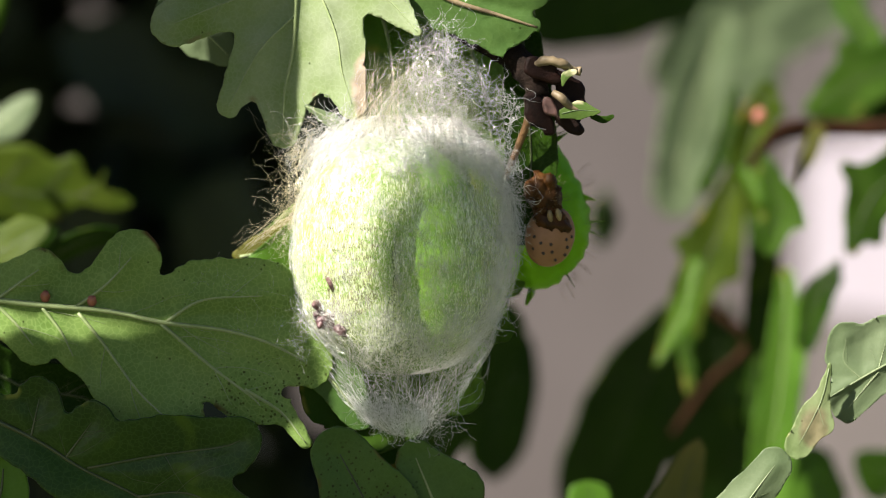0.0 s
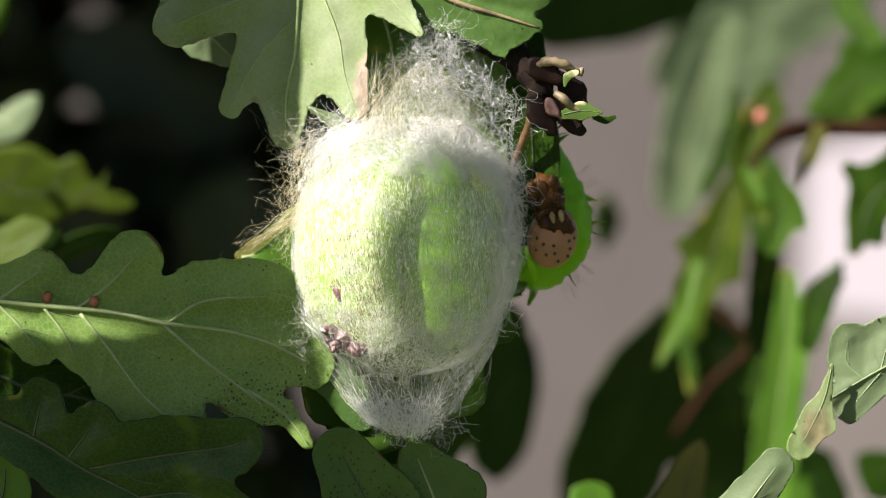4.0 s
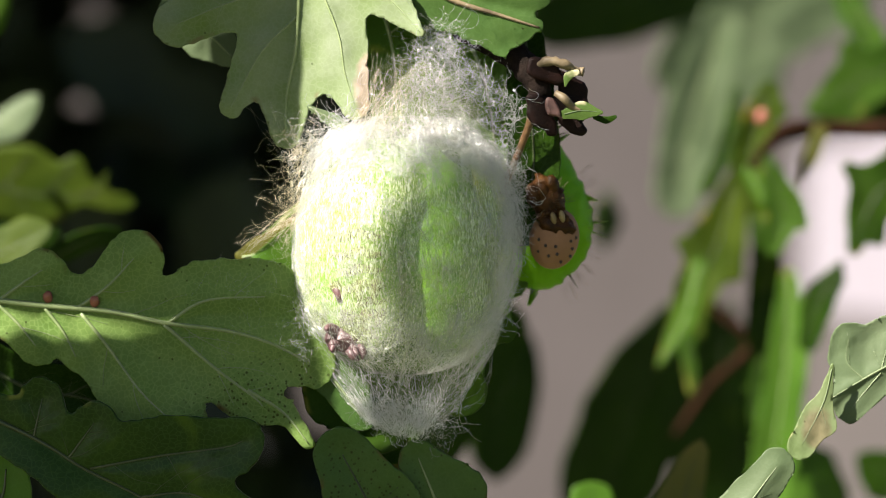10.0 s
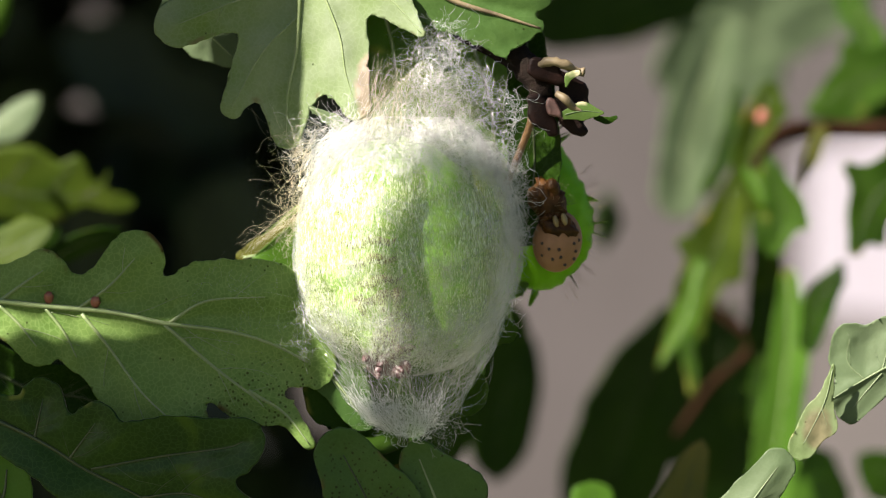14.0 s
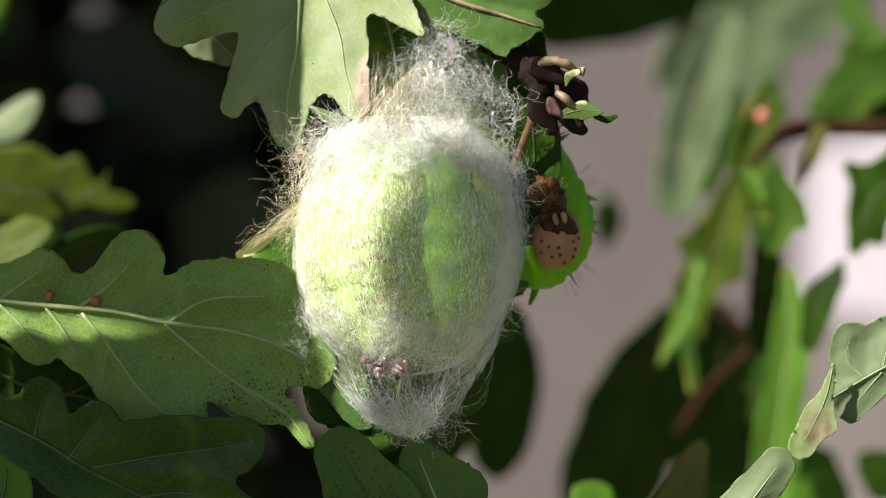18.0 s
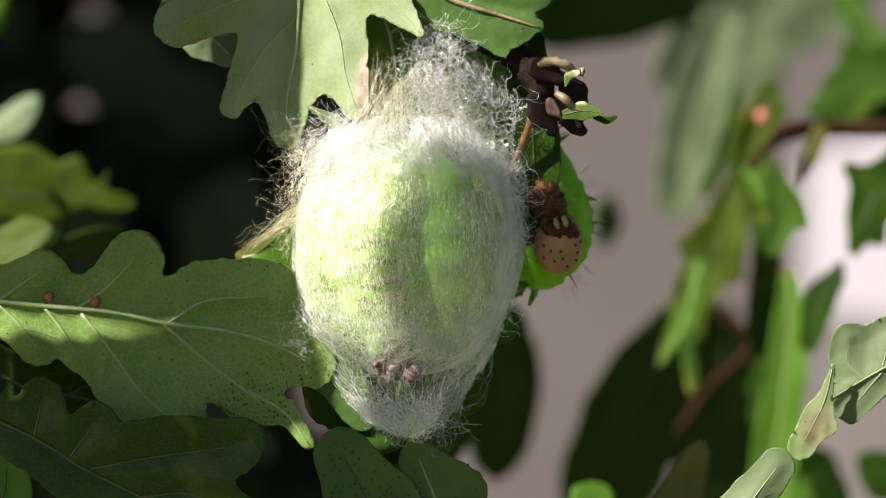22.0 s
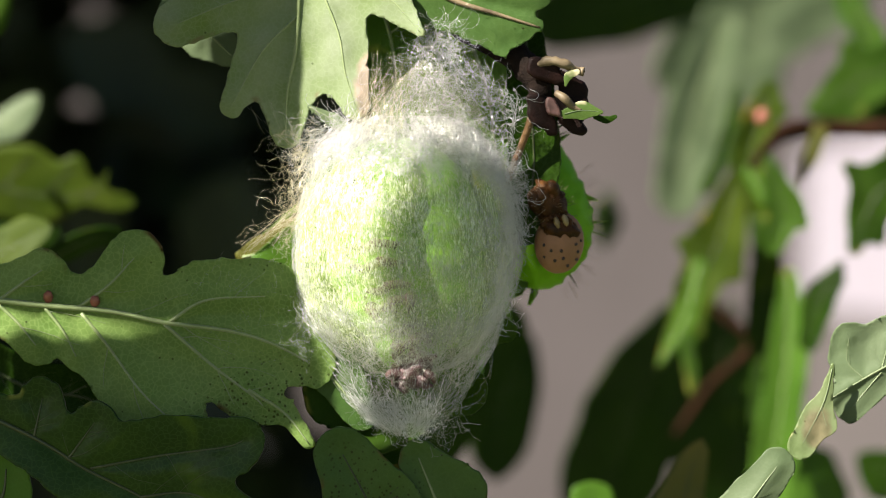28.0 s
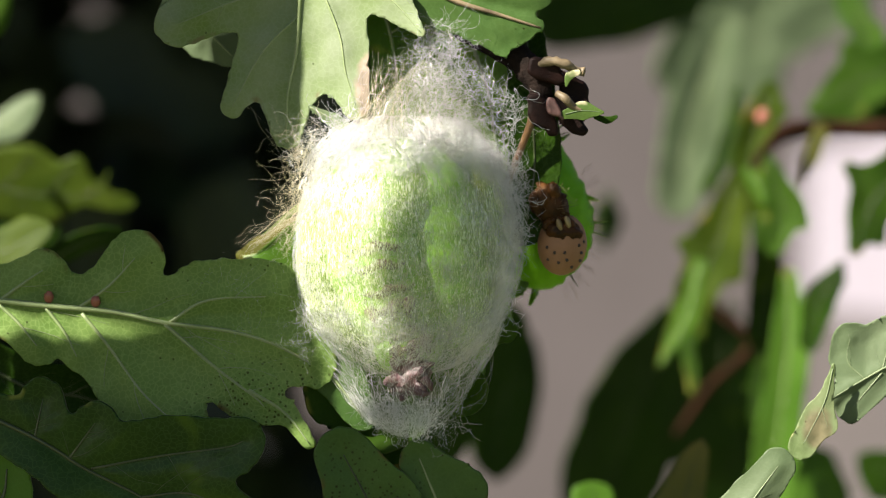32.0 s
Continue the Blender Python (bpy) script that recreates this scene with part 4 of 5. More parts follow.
blade(far, 80.0, [(47.5, 5.2), (48.6, -3.3), (47.9, -15.2), (46.2, -26.2)], [1.5, 2.4, 1.9, 1.7],
      [([(47.9, -5.0), (46.6, -12.6)], [1.7, 1.0])],
      M_DARK, "dark hanging oak leaf", vein=M_VEIN_DARK, seed=55, step=0.7, branches=False, ripple=1.0, puff=0.4, rib=0.13, soft=0.7)
blade(far, 78.0, [(51.7, -4.1), (51.4, -15.1), (50.0, -26.9), (48.5, -38.7)], [1.2, 3.0, 3.4, 3.4],
      [],
      M_BRIGHT, "long bright oak leaf", vein=M_VEIN, seed=56, step=0.7, branches=False, ripple=1.0, puff=0.4, rib=0.13, soft=0.7)
blade(far, 65.0, [(46.8, 12.3), (48.8, 5.8), (47.6, 0.7)], [1.1, 2.6, 1.6],
      [([(49.3, 6.6), (51.9, 3.7)], [1.8, 0.8])],
      M_MID, "green oak leaf against the white wall", vein=M_VEIN_DARK, seed=57, step=0.7, branches=False, ripple=1.0, puff=0.4, rib=0.13, soft=0.7)
blade(far, 62.0, [(66.6, 11.4), (61.6, 7.3), (58.7, 0.1)], [4.0, 3.7, 1.0],
      [([(61.7, 8.9), (58.0, 11.4)], [1.6, 1.0]),
       ([(60.9, 4.9), (62.6, 1.3)], [2.4, 0.8])],
      M_MID, "lobed green oak leaf against the white wall", vein=M_VEIN_DARK, seed=58, step=0.7, branches=False, ripple=1.0, puff=0.4, rib=0.13, soft=0.7, tilt=(0.2, 0.0))
blade(far, 66.0, [(57.5, -2.0), (54.4, -7.3), (52.7, -13.4)], [0.5, 2.3, 1.5],
      [([(54.7, -6.4), (56.7, -4.8)], [1.1, 0.8])],
      M_DARK, "dark oak leaf against the white wall", vein=M_VEIN_DARK, seed=59, step=0.7, branches=False, ripple=1.0, puff=0.4, rib=0.13, soft=0.7)
blade(far, 72.0, [(55.3, 17.0), (54.0, 13.3), (52.5, 9.5)], [1.2, 1.2, 0.2],
      [],
      M_OLIVE, "yellowing oak leaf", vein=M_VEIN_DARK, seed=60, step=0.7, branches=False, ripple=1.0, puff=0.4, rib=0.13, soft=0.7)
blade(far, 90.0, [(71.8, 28.8), (63.1, 25.3), (57.4, 21.6)], [4.3, 3.8, 1.4],
      [([(64.8, 26.2), (62.2, 30.9)], [2.2, 1.2]),
       ([(64.0, 24.4), (62.2, 20.5)], [1.9, 1.2])],
      M_MID, "green oak leaf on the twig", vein=M_VEIN_DARK, seed=61, step=0.7, branches=False, ripple=1.0, puff=0.4, rib=0.13, soft=0.7)
blade(far, 100.0, [(62.1, 42.9), (66.1, 34.9), (69.2, 26.8)], [1.8, 2.1, 2.7],
      [([(64.7, 37.5), (69.2, 34.0)], [1.4, 0.5])],
      M_BRIGHT, "bright oak leaf on the twig", vein=M_VEIN, seed=62, step=0.7, branches=False, ripple=1.0, puff=0.4, rib=0.13, soft=0.7, tilt=(0.3, 0.0))
blade(far, 95.0, [(73.6, 21.2), (65.7, 21.7), (57.7, 21.2)], [3.5, 2.6, 0.7],
      [],
      M_DARK, "dark oak leaf along the twig", vein=M_VEIN_DARK, seed=63, step=0.7, branches=False, ripple=1.0, puff=0.4, rib=0.13, soft=0.7)
blade(far, 75.0, [(48.3, 23.1), (45.8, 15.1), (44.6, 6.6)], [1.7, 2.7, 1.8],
      [([(46.4, 18.5), (50.0, 20.5)], [1.7, 1.0]),
       ([(45.6, 11.8), (42.9, 8.3)], [2.0, 1.2]),
       ([(45.4, 14.3), (47.7, 10.1)], [1.7, 1.0])],
      M_OLIVE_GREEN, "green oak leaf by the orange bud", vein=M_VEIN_DARK, seed=64, step=0.7, branches=False, ripple=1.0, puff=0.4, rib=0.13, soft=0.7)
blade(far, 71.0, [(45.1, 11.2), (46.9, 7.4)], [1.3, 0.9],
      [],
      M_BRIGHT, "small bright oak leaf", vein=M_VEIN, seed=65, step=0.7, branches=False, ripple=1.0, puff=0.4, rib=0.13, soft=0.7)
blade(far, 85.0, [(44.7, 24.1), (43.6, 16.4), (40.0, 9.1)], [0.7, 1.7, 1.0],
      [],
      M_DARK, "narrow dark oak leaf", vein=M_VEIN_DARK, seed=66, step=0.7, branches=False, ripple=1.0, puff=0.4, rib=0.13, soft=0.7)
blade(far, 150.0, [(49.8, 40.3), (45.0, 24.2), (41.8, 9.6)], [4.0, 5.8, 4.2],
      [([(43.3, 19.2), (41.0, 11.9)], [4.0, 3.0]),
       ([(46.8, 29.2), (48.0, 18.2)], [4.0, 3.0])],
      M_PALE, "fresh oak leaf out of focus", vein=M_VEIN, seed=67, step=0.7, branches=False, ripple=0.3, puff=0.4, rib=0.13, soft=0.7, tilt=(0.3, 0.0))
blade(far, 230.0, [(78.8, 59.3), (62.3, 47.5), (49.3, 36.8)], [14.2, 12.4, 5.9],
      [([(64.6, 48.7), (65.8, 35.6)], [7.1, 5.9])],
      M_PALE, "pale oak leaf far out of focus", vein=M_VEIN, seed=68, step=1.2, branches=False, ripple=1.0, puff=0.4, rib=0.13, soft=0.7, tilt=(0.42, 0.0))
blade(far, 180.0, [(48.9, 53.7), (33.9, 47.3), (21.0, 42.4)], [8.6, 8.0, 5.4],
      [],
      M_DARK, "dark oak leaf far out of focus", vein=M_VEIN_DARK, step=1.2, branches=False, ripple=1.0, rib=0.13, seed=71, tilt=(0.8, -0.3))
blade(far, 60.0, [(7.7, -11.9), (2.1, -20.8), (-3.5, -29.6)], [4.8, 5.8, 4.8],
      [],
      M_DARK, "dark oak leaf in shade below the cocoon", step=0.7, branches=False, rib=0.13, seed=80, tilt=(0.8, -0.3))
FAR = dict(veins=True, nu=60, nv=6, rib=0.18)
leaf(far, (60.49, 90.00, -43.37), (56.14, 90.00, -30.33), (0.12, -0.99, 0.04), 0.2,
     [(0.398, 6.17), (0.771, 3.65)],
     [(0.305, 4.08), (0.722, 3.66)], M_BRIGHT, "bright oak leaf", M_VEIN_DARK, **FAR)
leaf(far, (72.95, 82.50, -35.71), (62.30, 82.50, -31.45), (-0.10, -0.96, -0.26), 0.3,
     [(0.31, 5.15), (0.646, 3.65)],
     [(0.364, 3.63), (0.672, 2.72)], M_DARK, "dark oak leaf", M_VEIN_DARK, **FAR)
leaf(far, (29.00, 13.50, -36.18), (31.65, 13.50, -23.49), (0.08, -1.00, -0.02), 0.2,
     [(0.197, 4.31), (0.523, 2.62), (0.829, 1.62)],
     [(0.22, 2.19), (0.495, 2.29), (0.879, 1.28)], M_BROWNED, "browned oak leaf with holes", M_VEIN_DARK, **FAR)
leaf(far, (19.17, 24.00, -37.40), (19.17, 24.00, -29.62), (0.10, -1.00, 0.00), 0.2,
     [(0.476, 3.28), (0.762, 2.91)],
     [(0.487, 2.55), (0.821, 2.19)], M_BRIGHT, "olive oak leaf lobe", M_VEIN_DARK, **FAR)
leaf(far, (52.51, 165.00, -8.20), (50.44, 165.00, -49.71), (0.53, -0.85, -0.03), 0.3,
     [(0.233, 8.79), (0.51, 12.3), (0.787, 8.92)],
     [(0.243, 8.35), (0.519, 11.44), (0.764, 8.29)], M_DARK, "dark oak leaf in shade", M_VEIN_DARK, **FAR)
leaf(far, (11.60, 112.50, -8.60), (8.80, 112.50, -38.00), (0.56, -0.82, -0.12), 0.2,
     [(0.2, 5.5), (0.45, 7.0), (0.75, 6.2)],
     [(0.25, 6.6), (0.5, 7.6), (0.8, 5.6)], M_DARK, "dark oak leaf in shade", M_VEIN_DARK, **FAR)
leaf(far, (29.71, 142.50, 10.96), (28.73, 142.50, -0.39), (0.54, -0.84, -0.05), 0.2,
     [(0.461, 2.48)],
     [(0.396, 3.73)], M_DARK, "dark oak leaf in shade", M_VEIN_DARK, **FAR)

side = thing("oak_branch", (-64.71, 40.50, 8.41), "oak twig with dark leaves just out of focus", "branch")
v, f = tube(curve([(-71.85, 42.00, -6.01), (-66.52, 42.00, 3.12), (-64.24, 42.00, 10.73), (-66.34, 45.00, 20.04)], 20), [1.4, 1.2, 0.8], 10)
mesh_part("stem", v, f, M_BARK, side)
leaf(side, (-67.31, 54.00, 9.14), (-42.87, 54.00, 6.23), (-0.03, -0.97, -0.24), 0.3,
     [(0.139, 5.73), (0.316, 6.78), (0.488, 4.97), (0.568, 6.06), (0.761, 2.12), (0.778, 4.28), (0.804, 1.41), (0.942, 0.83)],
     [(0.185, 4.42), (0.377, 4.65), (0.589, 2.61), (0.706, 1.17), (0.863, 1.66)], M_OLIVE_GREEN, "dark green oak leaf", M_VEIN_DARK, **FAR)
leaf(side, (-67.88, 57.00, 14.23), (-56.59, 57.00, 21.38), (-0.10, -0.98, 0.17), 0.2,
     [(0.544, 1.81), (0.812, 1.29)],
     [(0.36, 2.28), (0.595, 3.07), (0.837, 2.05)], M_PALE, "pale sunlit oak leaf", **FAR)
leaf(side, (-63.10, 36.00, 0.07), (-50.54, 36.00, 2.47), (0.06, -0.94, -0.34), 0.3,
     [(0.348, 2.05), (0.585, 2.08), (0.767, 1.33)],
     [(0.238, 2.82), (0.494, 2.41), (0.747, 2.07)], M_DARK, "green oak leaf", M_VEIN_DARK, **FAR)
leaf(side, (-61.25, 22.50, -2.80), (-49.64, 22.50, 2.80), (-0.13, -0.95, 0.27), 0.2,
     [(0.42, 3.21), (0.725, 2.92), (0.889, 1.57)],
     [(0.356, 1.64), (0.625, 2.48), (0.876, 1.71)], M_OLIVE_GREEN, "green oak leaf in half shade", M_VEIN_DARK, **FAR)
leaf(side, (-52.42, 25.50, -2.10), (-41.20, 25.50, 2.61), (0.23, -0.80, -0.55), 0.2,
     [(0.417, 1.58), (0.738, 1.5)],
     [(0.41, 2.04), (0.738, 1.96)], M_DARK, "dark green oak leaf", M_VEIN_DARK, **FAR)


def hedge():
    """The dense shrub behind; near-black leaf colour and added leaves overhead make its shade."""
    rng = np.random.default_rng(5)
    h = thing("hedge", (-350, 520, -1200), "dense dark green shrub in shade", "hedge")
    verts, faces, uvs = [], [], []
    n = 6500
    x = np.where(np.arange(n) < 4200, rng.uniform(-300, -22, n), rng.uniform(-800, 10, n))
    y = rng.uniform(330, 640, n)
    z = np.where(np.arange(n) < 4200, rng.uniform(-230, 260, n), rng.uniform(120, 700, n))
    # overhanging leaves out of view, added to keep the sun off the shrub
    x = np.concatenate([x, rng.uniform(-750, -260, 3500)])
    y = np.concatenate([y, rng.uniform(90, 330, 3500)])
    z = np.concatenate([z, rng.uniform(150, 420, 3500)])
    # openings that show the wall: (x, z, radius) as seen from the garden, at arm's length
    gaps = ((-38.0, 28.0, 1.9), (-49.0, 21.5, 1.3), (-44.5, 20.5, 1.5), (-41.3, 17.8, 1.5), (-40.8, 14.6, 1.2), (-26.0, 18.5, 1.1), (-30.5, 1.5, 1.0), (-14.5, -19.5, 3.4))
    for i in range(len(x)):
        m = Euler(rng.uniform(-1.2, 1.2, 3) + np.array([1.57, 0, 0])).to_matrix()
        L = rng.uniform(32, 55)
        k = 296.4 / (296.4 + y[i])
        ends = [(np.array((x[i], z[i])) + np.array((m @ Vector((0, q * L, 0))).xz)) * k for q in (0, 0.5, 1)]
        if any(np.hypot(*(e - (gx, gz))) < gr + 0.1 * L * k for e in ends for gx, gz, gr in gaps):
            continue
        b = len(verts)
        for k, (a, wd) in enumerate(((0, 0.03), (0.25, 0.2), (0.45, 0.13), (0.7, 0.26), (0.88, 0.16), (1, 0.02))):
            for s in (-1, 0, 1):
                p = m @ Vector((s * wd * L, a * L, abs(s) * wd * L * 0.25 - 4 * a * a))
                verts.append((p.x + x[i], p.y + y[i], p.z + z[i]))
                uvs.append((a, abs(s)))
        faces += [[b + r * 3 + c, b + r * 3 + c + 1, b + r * 3 + c + 4, b + r * 3 + c + 3] for r in range(5) for c in range(2)]
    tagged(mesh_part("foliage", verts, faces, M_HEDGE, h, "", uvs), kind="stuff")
    for sx in (-700, -420, -200):
        v, f = tube(curve([(sx, 560, -1200), (sx + 30, 540, -500), (sx - 20, 560, 100), (sx + 40, 540, 620)], 14), [28, 20, 14, 6], 10)
        mesh_part("trunk", v, f, M_BARK, h)


# the blurred branches hang a little further back
for away in (far, side):
    away.scale = (1.1, 1.1, 1.1)
    away.location = Vector(EYE) + 1.1 * (away.location - Vector(EYE))

hedge()

# ---- the cocoon ----
cocoon = thing("cocoon", (-4.30, 2.00, -1.28), "half-spun pale green silk cocoon wrapped in loose white floss", "cocoon")
C0 = np.array((-4.44, 3.00, 0.00))
SHELL_Z = [17.0, 15.6, 14.0, 12.4, 10.8, 8.8, 6.0, 2.6, -0.6, -4.0, -7.3, -9.8, -11.8, -13.2, -14.2, -14.8, -15.0]
SHELL_R = [3.0, 5.0, 6.8, 8.3, 9.6, 10.8, 11.8, 12.5, 12.7, 12.4, 11.4, 10.0, 8.4, 6.7, 4.8, 2.4, 0.3]
CONE_Z = [-7.0, -8.0, -9.0, -12.0, -15.0, -18.0, -20.6, -21.8, -22.4]
CONE_R = [11.4, 11.5, 11.4, 10.2, 8.2, 6.4, 4.2, 2.5, 0.4]


def round_point(th, z, lift, zs, rs):
    r = np.interp(-z, [-c for c in zs], rs)
    return np.stack([C0[0] + np.interp(z, [-22.4, -16, -9, -4, 0], [0.3, -0.3, -0.5, -0.3, 0.0]) + (r + lift) * np.sin(th), C0[1] - (r * 0.82 + lift) * np.cos(th), z + 0 * th], axis=-1)


def shell_point(th, z, lift=0.0):
    """A point of the cocoon's skin: th turns round from the camera's side, z in mm about the middle."""
    return round_point(th, z, lift, SHELL_Z, SHELL_R)


def cone_point(th, z, lift=0.0):
    """A point of the looser lower hood."""
    return round_point(th, z, lift, CONE_Z, CONE_R)


def spun():
    rng = np.random.default_rng(11)
    # felted skin
    nz, na = 90, 96
    zs = np.interp(np.linspace(0, 1, nz), np.linspace(0, 1, len(SHELL_Z)), SHELL_Z)
    th = np.linspace(0, 2 * np.pi, na, endpoint=False)
    v = np.concatenate([shell_point(th, np.full(na, z)) for z in zs])
    v += np.array([noise.noise_vector(Vector(p * 0.11)) for p in v]) * 0.9 + np.array([noise.noise_vector(Vector(p * 0.4)) for p in v]) * 0.25
    f = [[i * na + k, (i + 1) * na + k, (i + 1) * na + (k + 1) % na, i * na + (k + 1) % na] for i in range(nz - 1) for k in range(na)]
    mesh_part("cocoon_skin", v, f, M_FELT, cocoon, "see-through felted silk skin of the cocoon")

    nz = 40
    zs = np.interp(np.linspace(0, 1, nz), np.linspace(0, 1, len(CONE_Z)), CONE_Z)
    v = np.concatenate([cone_point(th, np.full(na, z)) for z in zs])
    v += np.array([noise.noise_vector(Vector(p * 0.2)) for p in v]) * 0.5
    f = [[i * na + k, (i + 1) * na + k, (i + 1) * na + (k + 1) % na, i * na + (k + 1) % na] for i in range(nz - 1) for k in range(na)]
    mesh_part("lower_hood", v, f, M_HOOD, cocoon, "thin open hood of silk below the skin")

    def clumped(n, lo, hi, size, keep=0.5):
        """Random points of a box that gather in loose clumps."""
        lo, hi = np.minimum(lo, hi), np.maximum(lo, hi)
        p = rng.uniform(lo, hi, (n * 4, len(lo)))
        w = np.array([noise.noise(Vector((*q[:3],) if len(q) > 2 else (q[0], q[1], 3.3)) / size) for q in p])
        order = np.argsort(-w + rng.normal(0, keep, len(p)))
        return p[order[:n]]

    def laid(n, z, turn, length, lean, bend, where=shell_point, m=10, lift=(0.1, 0.8), clump=2.2):
        """Threads that lie on the skin, mostly upright, each bending on its own way."""
        p = clumped(n, (turn[0] * 12, z[0]), (turn[1] * 12, z[1]), clump, 0.35)
        ln = rng.uniform(*length, n)
        a = math.pi / 2 + rng.normal(0, lean, (n, 1)) + np.cumsum(rng.normal(0, bend, (n, m)), axis=1)
        s = (ln / m)[:, None]
        t = (p[:, :1] + np.cumsum(np.cos(a) * s, axis=1)) / 12.0
        zz = p[:, 1:] + np.cumsum(np.sin(a) * s, axis=1)
        rise = rng.uniform(*lift, (n, 1)) + np.cumsum(rng.normal(0, 0.03, (n, m)), axis=1)
        return where(t, np.clip(zz, -22.3, 15.5), rise)

    def curls(start, length, bend, m=22, drift=(1, 1, 1), aim=None):
        """Free strands that wander from their start."""
        n = len(start)
        ln = rng.uniform(*length, n)
        d = rng.normal(0, 1, (n, 3)) * drift
        if aim is not None:
            d = d * 0.5 + aim
        d /= np.linalg.norm(d, axis=1)[:, None] + 1e-9
        turn = rng.normal(0, 1, (n, 3))
        out = [start]
        for _ in range(m - 1):
            turn = 0.72 * turn + 0.7 * rng.normal(0, 1, (n, 3))
            d = d + bend * turn
            d /= np.linalg.norm(d, axis=1)[:, None] + 1e-9
            out.append(out[-1] + d * (ln / m)[:, None])
        return np.stack(out, axis=1)

    def strands(name, paths, thin, fat, material, label):
        threads(name, paths, rng.uniform(thin, fat, len(paths)), material, cocoon, label)

    strands("silk_thread", laid(5600, (-13.5, 13), (-1.9, 1.6), (0.8, 2.6), 0.5, 0.12, m=7), 0.008, 0.014, M_SILK, "fine upright silk threads of the skin")
    strands("silk_thread", laid(1500, (-13, 13), (-1.9, 1.7), (3.0, 8.0), 1.2, 0.16, m=18), 0.009, 0.016, M_SILK, "long crossing silk threads of the skin")
    strands("silk_thread", laid(1100, (-9, 12), (0.85, 1.75), (2.0, 6.0), 1.3, 0.22, m=16, lift=(0.2, 1.6)), 0.011, 0.021, M_SILK, "crossing silk threads along the flank")
    strands("silk_thread", laid(800, (-15.5, -8), (-1.6, 1.6), (1.0, 4.0), 1.0, 0.2, m=10, lift=(0.1, 1.2)), 0.009, 0.017, M_SILK, "silk threads over the lower skin")
    strands("silk_thread", laid(480, (-20, -8), (-1.0, 1.7), (3.0, 9.0), 1.0, 0.16, cone_point, 18, (0.0, 0.9)), 0.010, 0.019, M_SILK, "crossing silk threads of the lower end")
    strands("silk_thread", laid(260, (-14, -9.5), (0.0, 1.5), (2.0, 6.0), 1.3, 0.25, cone_point, 16, (0.1, 1.0), 1.6), 0.011, 0.020, M_SILK, "denser mat of silk on the lower flank")
    strands("silk_thread", laid(900, (-21.8, -17.8), (-1.7, 0.7), (1.0, 3.5), 1.3, 0.25, cone_point, 10, (0.0, 1.0), 1.0), 0.012, 0.024, M_TUFT, "dense white tuft of silk at the lower tip")
    # bright crown of matted floss over the shoulder
    strands("floss_thread", laid(1300, (9.0, 13.6), (-1.7, 1.7), (2.0, 6.0), 1.5, 0.28, m=16, lift=(0.0, 2.4), clump=1.5), 0.011, 0.024, M_SILK, "matted bright floss over the shoulder")
    p = clumped(620, (-14.5, -8.0, 10.5), (4.5, 4, 15.5), 2.5)
    strands("floss_thread", curls(p, (2.5, 7.0), 0.28, drift=(1.3, 0.7, 0.9)), 0.012, 0.026, M_SILK, "matted bright floss over the shoulder")
    # the neck, narrowing towards the leaves above
    n = 620
    s = rng.uniform(0, 1, n) ** 1.25
    p = np.stack([-3.0 * (1 - s) + 0.4 * s + rng.normal(0, 1, n) * (4.6 * (1 - s) + 1.1), rng.normal(-1.0, 2.6, n), 12 + 14.5 * s], axis=-1)
    strands("floss_thread", curls(p, (2.0, 6.5), 0.24, 20, (0.8, 0.6, 1.2)), 0.009, 0.020, M_SILK, "loose curling floss at the neck")
    n = 130
    p = np.stack([rng.normal(0.2, 0.9, n), rng.normal(-1, 1.6, n), rng.uniform(17, 25.5, n)], axis=-1)
    strands("floss_thread", curls(p, (3.0, 8.0), 0.20, 24, (0.5, 0.4, 1.0)), 0.011, 0.022, M_SILK, "upright skein of floss at the neck")
    n = 70
    p = np.stack([rng.normal(-2.6, 0.5, n), rng.normal(-0.5, 0.8, n), rng.uniform(19, 25.2, n)], axis=-1)
    strands("floss_thread", curls(p, (1.5, 4.0), 0.24, 16, (0.5, 0.4, 1.0)), 0.011, 0.022, M_SILK, "tuft of floss under the leaf tip")
    # wide loops down the far flank
    edge_z = [-14, -9, -4, 0, 4, 8, 12, 17, 20, 24]
    edge_x = [2.6, 5.4, 7.6, 8.6, 9.2, 9.2, 8.4, 8.6, 5.4, 2.0]
    n = 270
    z = rng.uniform(-8, 21, n)
    p = np.stack([np.interp(z, edge_z, edge_x) - np.abs(rng.normal(0, 1.5, n)), rng.uniform(-4, 4, n), z], axis=-1)
    strands("floss_thread", curls(p, (3.0, 8.0), 0.34, 30, (0.6, 0.6, 1.2)), 0.015, 0.028, M_SILK, "wide loose loops of floss along the flank")
    n = 700
    z = rng.uniform(-11, 12, n)
    p = np.stack([np.interp(z, edge_z, edge_x) - np.abs(rng.normal(0, 2.0, n)), rng.uniform(-4.5, 3, n), z], axis=-1)
    strands("floss_thread", curls(p, (1.5, 5.0), 0.33, 22), 0.010, 0.022, M_SILK, "curled floss along the flank")
